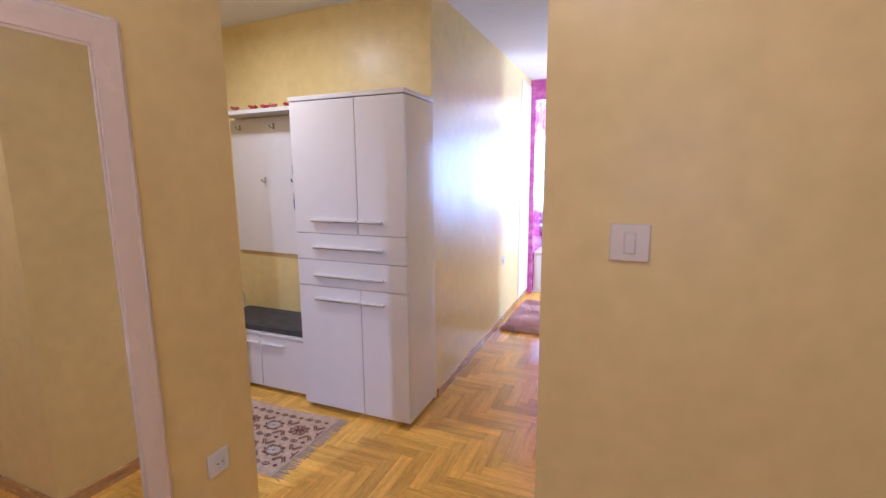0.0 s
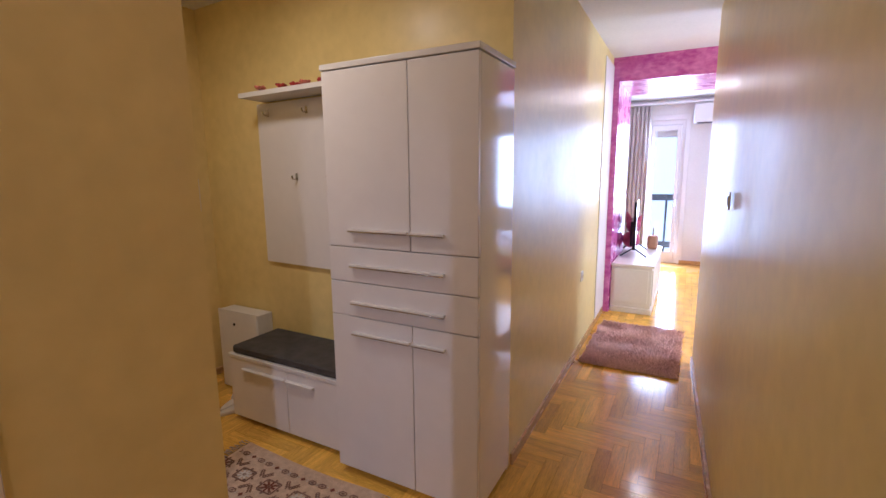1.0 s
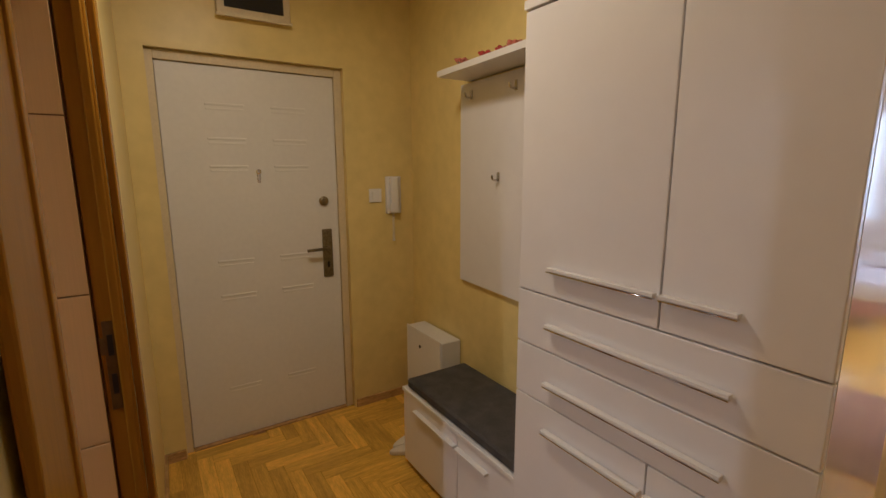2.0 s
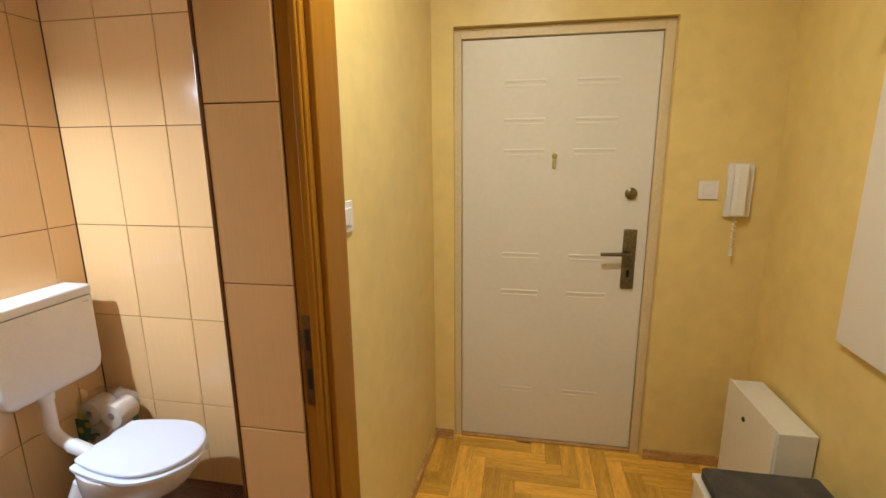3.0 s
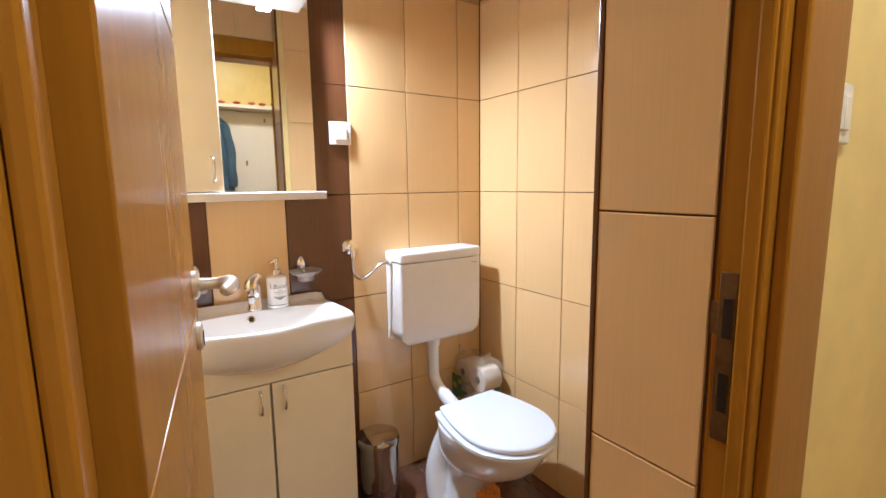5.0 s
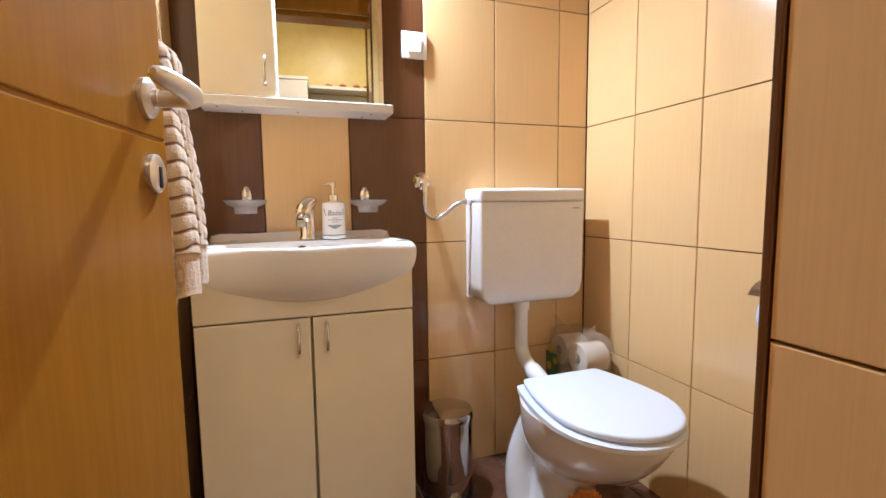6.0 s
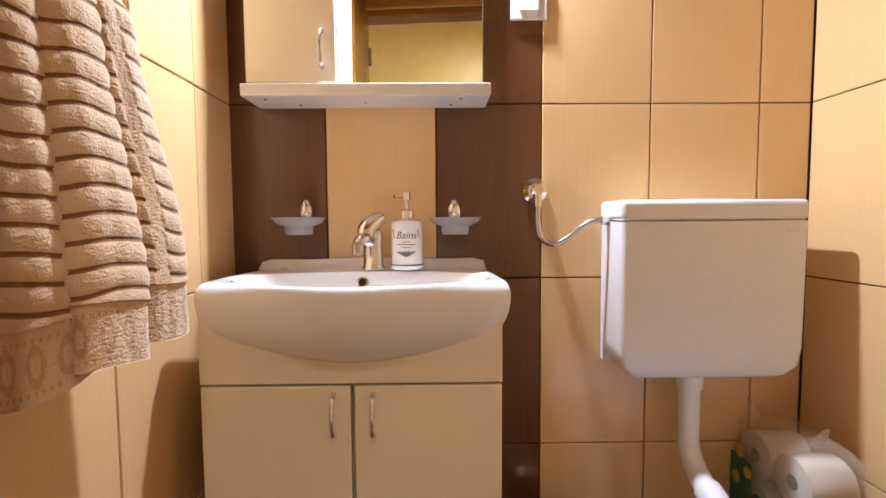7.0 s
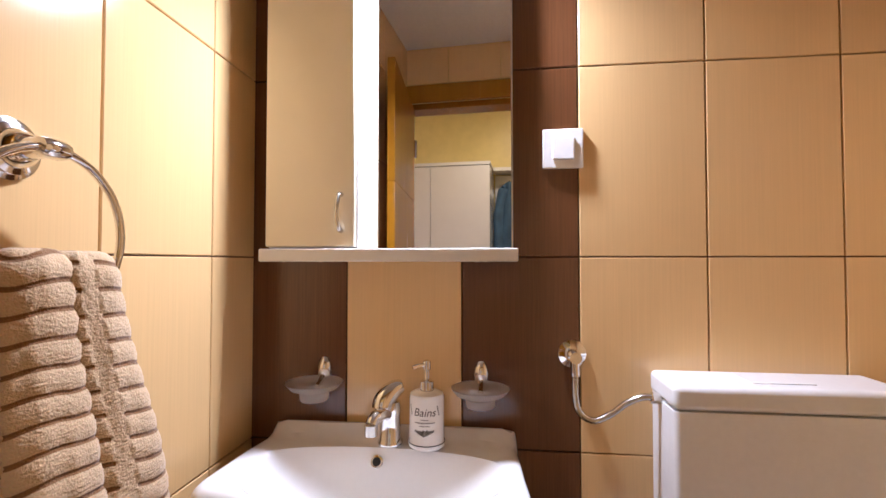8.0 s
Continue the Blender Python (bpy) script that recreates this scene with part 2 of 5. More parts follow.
setting(finish("wall_mirror_side", prism([(-0.78, -1.6), (-0.78, 1.503), (-1.00, 1.515), (-1.085, front_y(-1.085)), (-1.085, 1.44), (-1.11, 1.44), (-1.11, -1.6)], 0, CEIL), M_WALL))
w = prism([(-3.3, front_y(-3.3)), (-3.3, 1.312), (-1.812, 1.312), (-1.812, 1.506), (-1.835, 1.506), (-1.835, front_y(-1.835))], 0, CEIL)
add_prism(w, [(-1.835, front_y(-1.835)), (-1.835, 1.40), (-1.085, 1.40), (-1.085, front_y(-1.085))], 2.03, CEIL)
setting(finish("wall_toilet_front", w, M_WALL))
setting(finish("wall_toilet_back", box(-2.7, -1.11, -0.05, 0.103, 0, CEIL), M_GROUT))
setting(finish("wall_toilet_side", box(-2.7, -2.504, 0.103, 1.312, 0, CEIL), M_GROUT))
w = prism([(-3.30, front_y(-3.02)), (-3.02, front_y(-3.02)), (-3.02, 1.70), (-3.30, 1.70)], 0, CEIL)
add_prism(w, [(-3.30, 2.65), (-3.02, 2.65), (-3.02, 3.2), (-3.30, 3.2)], 0, CEIL)
add_prism(w, [(-3.30, 1.70), (-3.02, 1.70), (-3.02, 2.65), (-3.30, 2.65)], 2.07, CEIL)
setting(finish("wall_entrance", w, M_WALL))
setting(finish("wall_alcove_back", prism([(-0.675, 2.952), (-0.712, 5.97), (-1.0, 5.97), (-1.0, 3.4), (-3.3, 3.4), (-3.3, back_y(-3.3))], 0, CEIL), M_WALL))
setting(finish("wall_hall_right", prism([(0.305, 1.36), (0.15, 4.85), (2.6, 4.85), (2.6, 1.36)], 0, CEIL), M_WALL))
w = box(-0.9, 0.4, -1.8, -1.6, 0, CEIL)
add_box(w, 1.2, 3.0, -1.8, -1.6, 0, CEIL)
add_box(w, 0.4, 1.2, -1.8, -1.6, 2.2, CEIL)
add_box(w, 0.4, 1.2, -1.8, -1.6, 0, 0.9)
setting(finish("wall_corridor_end", w, M_WALL))
setting(finish("wall_corridor_right", box(2.4, 2.6, -1.6, 1.36, 0, CEIL), M_WALL))
w = box(2.6, 2.8, 4.65, 4.97, 0, CEIL)
add_box(w, 2.6, 2.8, 5.87, 9.4, 0, CEIL)
add_box(w, 2.6, 2.8, 4.97, 5.87, 0, 0.4)
add_box(w, 2.6, 2.8, 4.97, 5.87, 2.2, CEIL)
setting(finish("wall_far_right", w, M_WHITE_WALL))
w = box(-1.9, -0.62, 9.2, 9.4, 0, CEIL)
add_box(w, -0.09, 1.0, 9.2, 9.4, 0, CEIL)
add_box(w, 2.3, 2.6, 9.2, 9.4, 0, CEIL)
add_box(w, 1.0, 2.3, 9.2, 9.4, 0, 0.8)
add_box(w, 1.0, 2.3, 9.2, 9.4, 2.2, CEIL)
add_box(w, -0.62, -0.09, 9.2, 9.4, 2.28, CEIL)
setting(finish("wall_living_far", w, M_WHITE_WALL))
setting(finish("wall_living_left", box(-1.9, -1.7, 6.95, 9.2, 0, CEIL), M_WHITE_WALL))
setting(finish("ceiling", box(-3.4, 3.0, -1.8, 9.4, CEIL, CEIL + 0.15), M_CEIL))
setting(finish("ceiling_toilet", box(-2.504, -1.11, 0.103, 1.40, WC_CEIL, CEIL - 0.004), M_CEIL))
setting(finish("floor", box(-3.4, 3.0, -1.8, 9.4, -0.2, -0.010), M_GAP))

# magenta archway between hall and living room
w = box(-1.9, -0.65, 5.975, 6.95, 0, CEIL)
add_box(w, -0.65, 2.6, 5.975, 6.95, 2.37, CEIL)
setting(finish("archway", w, M_PURPLE))
# White panel puts the daylight on this stretch of wall into its colour.
setting(finish("trim_white_panel", prism([(-0.7065, 5.46), (-0.7125, 5.970), (-0.7045, 5.970), (-0.6985, 5.46)], 0.062, 2.52), M_DOOR))


def skirting(name, a, b, height=0.06, depth=0.014):
    """A board along the wall from a to b, standing to the left of that way."""
    d = (Vector(b) - Vector(a)).normalized()
    n = Vector((-d.y, d.x)) * depth
    return setting(finish(name, prism([a, b, (b[0] + n.x, b[1] + n.y), (a[0] + n.x, a[1] + n.y)], 0, height), M_BASE))


skirting("baseboard_hall_left", (-0.712, 5.92), (-0.677, 3.0))
skirting("baseboard_hall_right", (0.304, 1.375), (0.151, 4.85))
skirting("baseboard_switch_wall", (2.4, 1.36), (0.31, 1.36))
skirting("baseboard_mirror_wall", (-0.78, 1.51), (-0.78, -1.6))
skirting("baseboard_front", (-3.02, front_y(-3.02)), (-1.94, front_y(-1.94)), 0.05)
skirting("baseboard_entrance", (-3.02, back_y(-3.02)), (-3.02, 2.66), 0.05)
skirting("baseboard_entrance_left", (-3.02, 1.695), (-3.02, front_y(-3.02)), 0.05)
skirting("baseboard_back", (-2.42, back_y(-2.42)), (-3.02, back_y(-3.02)), 0.05)
skirting("baseboard_far", (2.6, 9.2), (-0.05, 9.2))

# entrance door
ed = setting(thing("door_1", (-3.07, 1.735, 0), "white panelled steel entrance door with brass fittings, closed", "door"))
leaf = part("leaf", box(-0.05, 0, 0, 0.87, 0.012, 2.02, bevel=0.004), M_DOOR, ed)
bm = bmesh.new()
for y in (0.20, 0.52):
    for z, wd in ((1.83, 0.185), (1.66, 0.185), (1.52, 0.185), (1.02, 0.18), (0.83, 0.18), (0.30, 0.17)):
        add_box(bm, -0.002, 0.0038, y, y + wd, z, z + 0.012, bevel=0.0028)
        add_box(bm, -0.002, 0.0018, y + 0.004, y + wd - 0.004, z - 0.022, z - 0.012, bevel=0.0014)
part("panel_relief", bm, M_DOOR, ed)
bm = box(-0.06, 0.014, -0.037, -0.002, 0, 2.068, bevel=0.003)
part("door_frame", bm, M_FRAME, ed)
part("door_frame", box(-0.06, 0.014, 0.872, 0.914, 0, 2.068, bevel=0.003), M_FRAME, ed)
part("door_frame", box(-0.06, 0.014, -0.002, 0.872, 2.024, 2.068, bevel=0.003), M_FRAME, ed)
part("threshold", box(-0.05, 0.02, 0, 0.87, 0, 0.010), M_BASE, ed)
plate = part("handle_plate", box(0, 0.012, 0.765, 0.825, 0.872, 1.161, bevel=0.005), M_BRONZE, ed, "aged brass handle plate")
part("lever", tube(bezier([(0.010, 0.79, 1.05), (0.05, 0.79, 1.05), (0.058, 0.765, 1.05), (0.058, 0.66, 1.048)], 6), [0.010] * 12 + [0.009] * 7, 10), M_BRONZE, plate)
part("keyhole", box(0.011, 0.0155, 0.788, 0.802, 0.93, 0.965, bevel=0.002), M_BLACK, plate)
part("deadbolt", lathe([(0.027, 0), (0.027, 0.008), (0.018, 0.014), (0.016, 0.024), (0.004, 0.028)], 20, pose(0, 0.785, 1.327, 0, 90, 0)), M_BRONZE, ed, "round brass deadbolt")
peep = part("peephole", lathe([(0.013, 0), (0.013, 0.008), (0.008, 0.012)], 16, pose(0, 0.434, 1.498, 0, 90, 0)), M_CHROME, ed, "chrome peephole")
part("cover_flap", box(0.004, 0.008, 0.426, 0.442, 1.44, 1.488, bevel=0.003), M_CHROME, peep)

# toilet door frame
tf = setting(thing("door_frame_toilet", (-1.835, 1.50, 0), "honey oak door frame of the toilet", "door frame"))
for nm, x0, x1, y0, y1, z0, z1 in (
        ("jamb", 0.0, 0.030, 0.007, 0.066, 0, 2.03), ("jamb", 0.722, 0.752, -0.055, 0.038, 0, 2.03), ("head", 0.0, 0.750, -0.050, 0.060, 2.0, 2.032),
        ("stop", 0.030, 0.038, 0.040, 0.060, 0, 2.0), ("stop", 0.708, 0.722, -0.012, 0.034, 0, 2.0),
        ("architrave", -0.118, 0.012, 0.0665, 0.084, 0, 2.09), ("architrave", 0.738, 0.900, 0.020, 0.034, 0, 2.09), ("architrave", 0.012, 0.738, 0.062, 0.080, 2.012, 2.09),
        ("inner_architrave", 0.004, 0.752, -0.122, -0.104, 2.012, 2.10)):
    part(nm, box(x0, x1, y0, y1, z0, z1, bevel=0.004), M_WOOD, tf)
strike = part("strike_plate", add_box(box(0.029, 0.033, 0.016, 0.0385, 0.905, 1.142, bevel=0.001), 0.029, 0.0325, 0.007, 0.017, 1.055, 1.100), M_DULL, tf, "dull bronze strike plate")
for z in (0.948, 1.052):
    part("slot", box(0.0325, 0.0342, 0.023, 0.035, z, z + 0.055), M_BLACK, strike)

# toilet door leaf, standing open
td = setting(thing("door_2", (-1.150, 1.452, 0), "honey oak veneer toilet door standing open inward", "door", turn=-90 - 8.2))
for z0, z1 in ((0.012, 0.46), (0.464, 1.037), (1.041, 1.52), (1.524, 2.0)):
    part("leaf_panel", box(0, 0.626, 0, 0.030, z0, z1, bevel=0.0025), M_WOOD, td)
part("leaf_core", box(0.002, 0.624, 0.002, 0.028, 0.014, 1.998), M_WOOD, td)
rose = part("handle_rosette", lathe([(0.026, 0), (0.026, 0.006), (0.021, 0.010), (0.012, 0.011), (0.012, 0.018)], 24, pose(0.566, 0, 1.088, 90, 0, 0)), M_SATIN, td, "round brushed steel rosette")
part("lever", tube(bezier([(0.566, -0.012, 1.088), (0.566, -0.045, 1.088), (0.549, -0.062, 1.089), (0.50, -0.060, 1.092), (0.455, -0.052, 1.094)], 6),
                   [0.0105] * 6 + [0.0115, 0.0125, 0.0135, 0.014, 0.014, 0.014, 0.0138, 0.0135, 0.013, 0.0128, 0.0125, 0.0122, 0.012, 0.0118, 0.0115, 0.011, 0.010, 0.008, 0.004], 14), M_SATIN, rose)
esc = part("key_rosette", lathe([(0.026, 0), (0.026, 0.006), (0.021, 0.009)], 24, pose(0.574, 0, 0.991, 90, 0, 0)), M_SATIN, td, "round steel keyhole plate")
bm = box(0.5705, 0.5775, -0.0105, -0.0085, 0.972, 1.000)
part("keyhole", bm, M_BLACK, esc)
part("latch_plate", box(0.6245, 0.6275, 0.005, 0.025, 0.92, 1.14), M_STEEL, td)
for z in (0.25, 1.75):
    part("hinge", lathe([(0.008, z), (0.008, z + 0.09)], 12, pose(0.004, -0.006, 0)), M_STEEL, td)

# ---------------------------------------------------------------- hall


def wardrobe():
    x0, x1, y0, y1 = -1.43, -0.662, 2.562, 2.948
    t = thing("wardrobe", (-1.05, 2.75, 0), "tall white gloss hallway wardrobe with chrome bar handles", "wardrobe")
    t.matrix_world = Matrix()
    part("carcass", box(x0 + 0.002, x1 - 0.002, y0 + 0.02, y1, 0.035, 1.935, bevel=0.002), M_LACQ_GLOSS, t)
    part("top_panel", box(x0 - 0.004, x1 + 0.004, y0 - 0.004, y1, 1.940, 1.965, bevel=0.003), M_LACQ_EDGE, t)
    part("plinth", box(x0 + 0.03, x1 - 0.03, y0 + 0.06, y1 - 0.02, 0.0, 0.034), M_LACQ_EDGE, t)
    xs = -0.977
    g = 0.002

    def front(nm, a, b, z0, z1, h0, h1, hz):
        f = part(nm, box(a + g, b - g, y0, y0 + 0.018, z0 + g, z1 - g, bevel=0.0025), M_LACQ, t)
        part("handle", box(h0, h1, y0 - 0.022, y0 - 0.004, hz - 0.005, hz + 0.005, bevel=0.002), M_LACQ_EDGE, f)
        bm = box(h0, h1, y0 - 0.0225, y0 - 0.010, hz - 0.009, hz - 0.0055, bevel=0.001)
        add_box(bm, h0 + 0.02, h0 + 0.03, y0 - 0.010, y0 + 0.001, hz - 0.005, hz + 0.003)
        add_box(bm, h1 - 0.03, h1 - 0.02, y0 - 0.010, y0 + 0.001, hz - 0.005, hz + 0.003)
        part("chrome_strip", bm, M_CHROME, f, "chrome handle strip")

    front("door", x0, xs, 1.235 - 0.073, 1.937, -1.30, xs - 0.006, 1.243)
    front("door", xs, x1, 1.162, 1.937, xs + 0.006, -0.81, 1.243)
    front("drawer", x0, x1, 0.998, 1.162, -1.30, -0.81, 1.080)
    front("drawer", x0, x1, 0.833, 0.998, -1.30, -0.81, 0.905)
    front("door", x0, xs, 0.037, 0.833, -1.30, xs - 0.006, 0.757)
    front("door", xs, x1, 0.037, 0.833, xs + 0.006, -0.81, 0.757)


def coat_panel():
    t = thing("coat_panel", (-1.9, 3.0, 0.9), "white wall panel with steel coat hooks beside the wardrobe", "coat rack")
    t.matrix_world = Matrix()
    y = back_y(-2.40) - 0.004
    yr = back_y(-1.44) - 0.004
    part("panel", prism([(-2.40, y), (-1.436, yr), (-1.436, yr - 0.018), (-2.40, y - 0.018)], 0.925, 1.925), M_LACQ, t)
    for x, z in ((-2.30, 1.866), (-1.955, 1.862), (-1.555, 1.862), (-2.07, 1.475), (-1.78, 1.475)):
        yy = back_y(x) - 0.022
        bm = box(x - 0.009, x + 0.009, yy - 0.005, yy, z - 0.022, z + 0.022, bevel=0.002)
        add_tube(bm, bezier([(x, yy - 0.003, z - 0.012), (x, yy - 0.022, z - 0.014), (x, yy - 0.036, z - 0.008), (x, yy - 0.040, z + 0.008)], 5), 0.005, 8)
        part("hook", bm, M_STEEL, t, "brushed steel coat hook")
    s = thing("wall_shelf", (-1.9, 2.95, 1.94), "white wall shelf above the coat panel", "shelf")
    s.matrix_world = Matrix()
    part("board", prism([(-2.34, back_y(-2.34) - 0.003), (-1.436, back_y(-1.436) - 0.003), (-1.436, 2.80), (-2.34, 2.85)], 1.936, 1.962), M_LACQ_EDGE, s)


def shoe_bench():
    x0, x1, y0, y1 = -2.345, -1.436, 2.645, 3.02
    t = thing("shoe_bench", (-1.9, 2.8, 0), "low white shoe bench with two doors and bar handles", "bench")
    t.matrix_world = Matrix()
    part("carcass", box(x0 + 0.003, x1 - 0.002, y0 + 0.02, y1 - 0.005, 0.03, 0.408, bevel=0.002), M_LACQ, t)
    part("top", box(x0 - 0.004, x1 - 0.001, y0 - 0.006, y1 - 0.003, 0.410, 0.430, bevel=0.003), M_LACQ_EDGE, t)
    for fx in (x0 + 0.05, x1 - 0.09):
        part("foot", box(fx, fx + 0.04, y0 + 0.04, y1 - 0.05, 0.0, 0.029), M_LACQ_EDGE, t)
    xs = -1.87
    for a, b, h0, h1 in ((x0, xs, -2.22, xs - 0.008), (xs, x1, xs + 0.008, -1.66)):
        f = part("door", box(a + 0.002, b - 0.002, y0, y0 + 0.018, 0.032, 0.406, bevel=0.0025), M_LACQ, t)
        part("handle", box(h0, h1, y0 - 0.022, y0 + 0.001, 0.348, 0.358, bevel=0.002), M_LACQ_EDGE, f)
    c = thing("seat_cushion", (-1.9, 2.84, 0.43), "flat dark grey fabric cushion on the shoe bench", "cushion")
    c.matrix_world = Matrix()
    part("pad", box(x0 + 0.02, x1 - 0.006, y0 + 0.01, y1 - 0.01, 0.4305, 0.478, bevel=0.012, seg=3), M_CUSHION, c)
    part("piping", tube([(x0 + 0.03, y0 + 0.011, 0.469), (x1 - 0.015, y0 + 0.011, 0.469)], 0.003, 6), M_CUSHION, c)


def meter_cabinet():
    x0, x1 = -2.81, -2.42
    t = thing("meter_cabinet", (-2.6, 3.0, 0), "small white metal cabinet with round lock in the corner", "cabinet")
    t.matrix_world = Matrix()
    part("body", box(x0, x1, 2.925, 3.05, 0.0, 0.565, bevel=0.004), M_DOOR, t)
    d = part("door", box(x0 + 0.004, x1 - 0.004, 2.918, 2.9245, 0.01, 0.574, bevel=0.003), M_DOOR, t)
    part("lock", lathe([(0.010, 0), (0.010, 0.004), (0.006, 0.006)], 14, pose(-2.645, 2.918, 0.478, 90, 0, 0)), M_BLACK, d, "small dark round lock")


wardrobe()
coat_panel()
shoe_bench()
meter_cabinet()


def switch(name, at, turn, label, rockers=1, size=0.082, mat=M_PLASTIC, mid=None, narrow=0.56):
    """A wall switch; its back is at local y = 0 and it faces local -y."""
    t = thing(name, at, label, "light switch", turn=turn)
    part("frame", box(-size / 2, size / 2, -0.009, 0, -size / 2, size / 2, bevel=0.003), mat, t)
    wd = size * narrow / rockers
    for i in range(rockers):
        c = (i - (rockers - 1) / 2) * wd
        part("rocker", box(c - wd / 2 + 0.001, c + wd / 2 - 0.001, -0.0135, -0.007, -size * 0.28, size * 0.28, bevel=0.002), mid or mat, t)
    return t


def outlet(at, turn, label, size=0.082):
    t = thing("power_outlet", at, label, "socket", turn=turn)
    part("frame", box(-size / 2, size / 2, -0.009, 0, -size / 2, size / 2, bevel=0.003), M_PLASTIC, t)
    rim = part("rim", lathe([(0.0215, 0), (0.0215, 0.005), (0.018, 0.006), (0.0175, -0.002)], 24, pose(0, -0.008, 0, 90, 0, 0)), M_PLASTIC, t)
    for dx in (-0.0095, 0.0095):
        part("pin_hole", lathe([(0.0028, 0), (0.0028, 0.001)], 10, pose(dx, -0.0135, 0, 90, 0, 0)), M_BLACK, rim)


switch("light_switch", (0.492, 1.36, 1.366), 0, "ivory light switch with narrow rocker on the yellow wall", 1, 0.080, M_IVORY, narrow=0.32)
switch("light_switch", (-2.000, front_y(-2.0), 1.355), 180, "white light switch beside the oak door frame", 2, 0.085)
switch("light_switch", (-3.02, 2.827, 1.35), 90, "white light switch beside the entrance door", 1)
switch("light_switch", (-1.822, 0.1115, 1.458), 180, "white light switch on the toilet tiles", 1, 0.085)
outlet((-0.78, 1.336, 0.54), 90, "white wall socket beside the mirror")
outlet((-0.70, 4.74, 0.64), 90, "white wall socket in the hall")
switch("thermostat", (0.208, 3.37, 1.357), -90, "small white wall control in the hall", 1, 0.075)


def intercom():
    t = thing("intercom", (-3.02, 2.945, 1.35), "white door intercom handset with coiled cord", "intercom", turn=90)
    part("base", box(-0.05, 0.05, -0.025, 0, -0.115, 0.115, bevel=0.006), M_PLASTIC, t)
    part("handset", box(-0.035, 0.02, -0.058, -0.026, -0.112, 0.112, bevel=0.012, seg=3), M_PLASTIC, t)
    pts = []
    for i in range(90):
        a = i * 0.9
        s = i / 89
        pts.append((-0.008 + 0.007 * math.cos(a), -0.03 + 0.007 * math.sin(a), -0.115 - 0.17 * math.sin(s * math.pi * 0.5)))
    part("cord", tube(pts, 0.0022, 5), M_PLASTIC, t)


def fuse_box():
    t = thing("fuse_box", (-3.02, 2.19, 2.44), "fuse box with dark glass front above the entrance door", "fuse box", turn=90)
    part("frame", box(-0.175, 0.175, -0.03, 0, -0.19, 0.13, bevel=0.005), M_FRAME, t)
    part("cover", box(-0.14, 0.14, -0.036, -0.029, -0.155, 0.11, bevel=0.002), M_DARK, t, "dark glossy cover")
    part("ledge", box(-0.18, 0.18, -0.045, -0.029, -0.20, -0.187, bevel=0.002), M_FRAME, t)


intercom()
fuse_box()


def mirror_frame():
    """A tall mirror leaning flat on the wall, in a moulded white frame."""
    t = thing("wall_mirror", (-0.78, 0.6, 0.0), "tall wall mirror in a moulded cream white frame", "mirror")
    t.matrix_world = Matrix()
    y0, y1, z0, z1 = 0.14, 1.161, 0.14, 1.914
    part("glass", box(-0.776, -0.768, y0 + 0.075, y1 - 0.075, z0 + 0.075, z1 - 0.075), M_SILVER, t, "silvered mirror glass")
    prof = [(0.0, 0.0), (0.0, 0.012), (0.002, 0.015), (0.005, 0.0155), (0.008, 0.014), (0.010, 0.018), (0.013, 0.026), (0.018, 0.0305), (0.024, 0.032), (0.031, 0.0305), (0.040, 0.026), (0.052, 0.021), (0.063, 0.018), (0.066, 0.0175), (0.067, 0.015), (0.073, 0.014), (0.074, 0.008), (0.074, 0.0)]
    bm = bmesh.new()
    rings = []
    for cy, cz, sy, sz in ((y0, z0, 1, 1), (y1, z0, -1, 1), (y1, z1, -1, -1), (y0, z1, 1, -1)):
        rings.append([bm.verts.new((-0.7795 + h, cy + sy * d, cz + sz * d)) for d, h in [(1.15 * a, b) for a, b in prof]])
    for i in range(4):
        a, b = rings[i], rings[(i + 1) % 4]
        for k in range(len(prof)):
            j = (k + 1) % len(prof)
            bm.faces.new((a[k], b[k], b[j], a[j]))
    part("frame", bm, M_MOULD, t, "cream white moulded frame")
    bm = bmesh.new()
    n = 250
    for i in range(n):
        z = z0 + 0.075 + (z1 - z0 - 0.15) * i / (n - 1)
        add_lathe(bm, [(0.001, -0.0028), (0.0031, 0.0), (0.001, 0.0028)], 5, pose(-0.765, y1 - 0.081, z), cap=False)
    part("beading", bm, M_MOULD, t)


mirror_frame()

# lamps: both ceiling fixtures are assumed and out of view; the arch has spotlights
for at, nm, dia in (((-1.78, 2.0, CEIL), "alcove", 0.15), ((0.33, 0.15, CEIL), "corridor", 0.15)):
    t = thing("ceiling_lamp", at, "round white glass ceiling lamp, assumed out of view", "lamp", "ceiling lamps")
    part("base", lathe([(dia, -0.02), (dia, 0)], 28), M_PLASTIC, t)
    part("shade", lathe([(0.01, -0.075), (dia * 0.55, -0.065), (dia * 0.85, -0.045), (dia * 0.95, -0.021)], 28), M_SHADE, t, "glowing white glass shade").visible_shadow = False
for x, y, z in ((-0.25, 6.45, 2.37), (0.35, 6.45, 2.37)):
    t = thing("spotlight", (x, y, z), "small round recessed ceiling spotlight", "lamp", "recessed spotlights")
    part("ring", lathe([(0.045, -0.005), (0.045, 0.0)], 20), M_CHROME, t)
    part("lens", lathe([(0.030, -0.008), (0.030, -0.0052)], 20), M_SPOT, t)


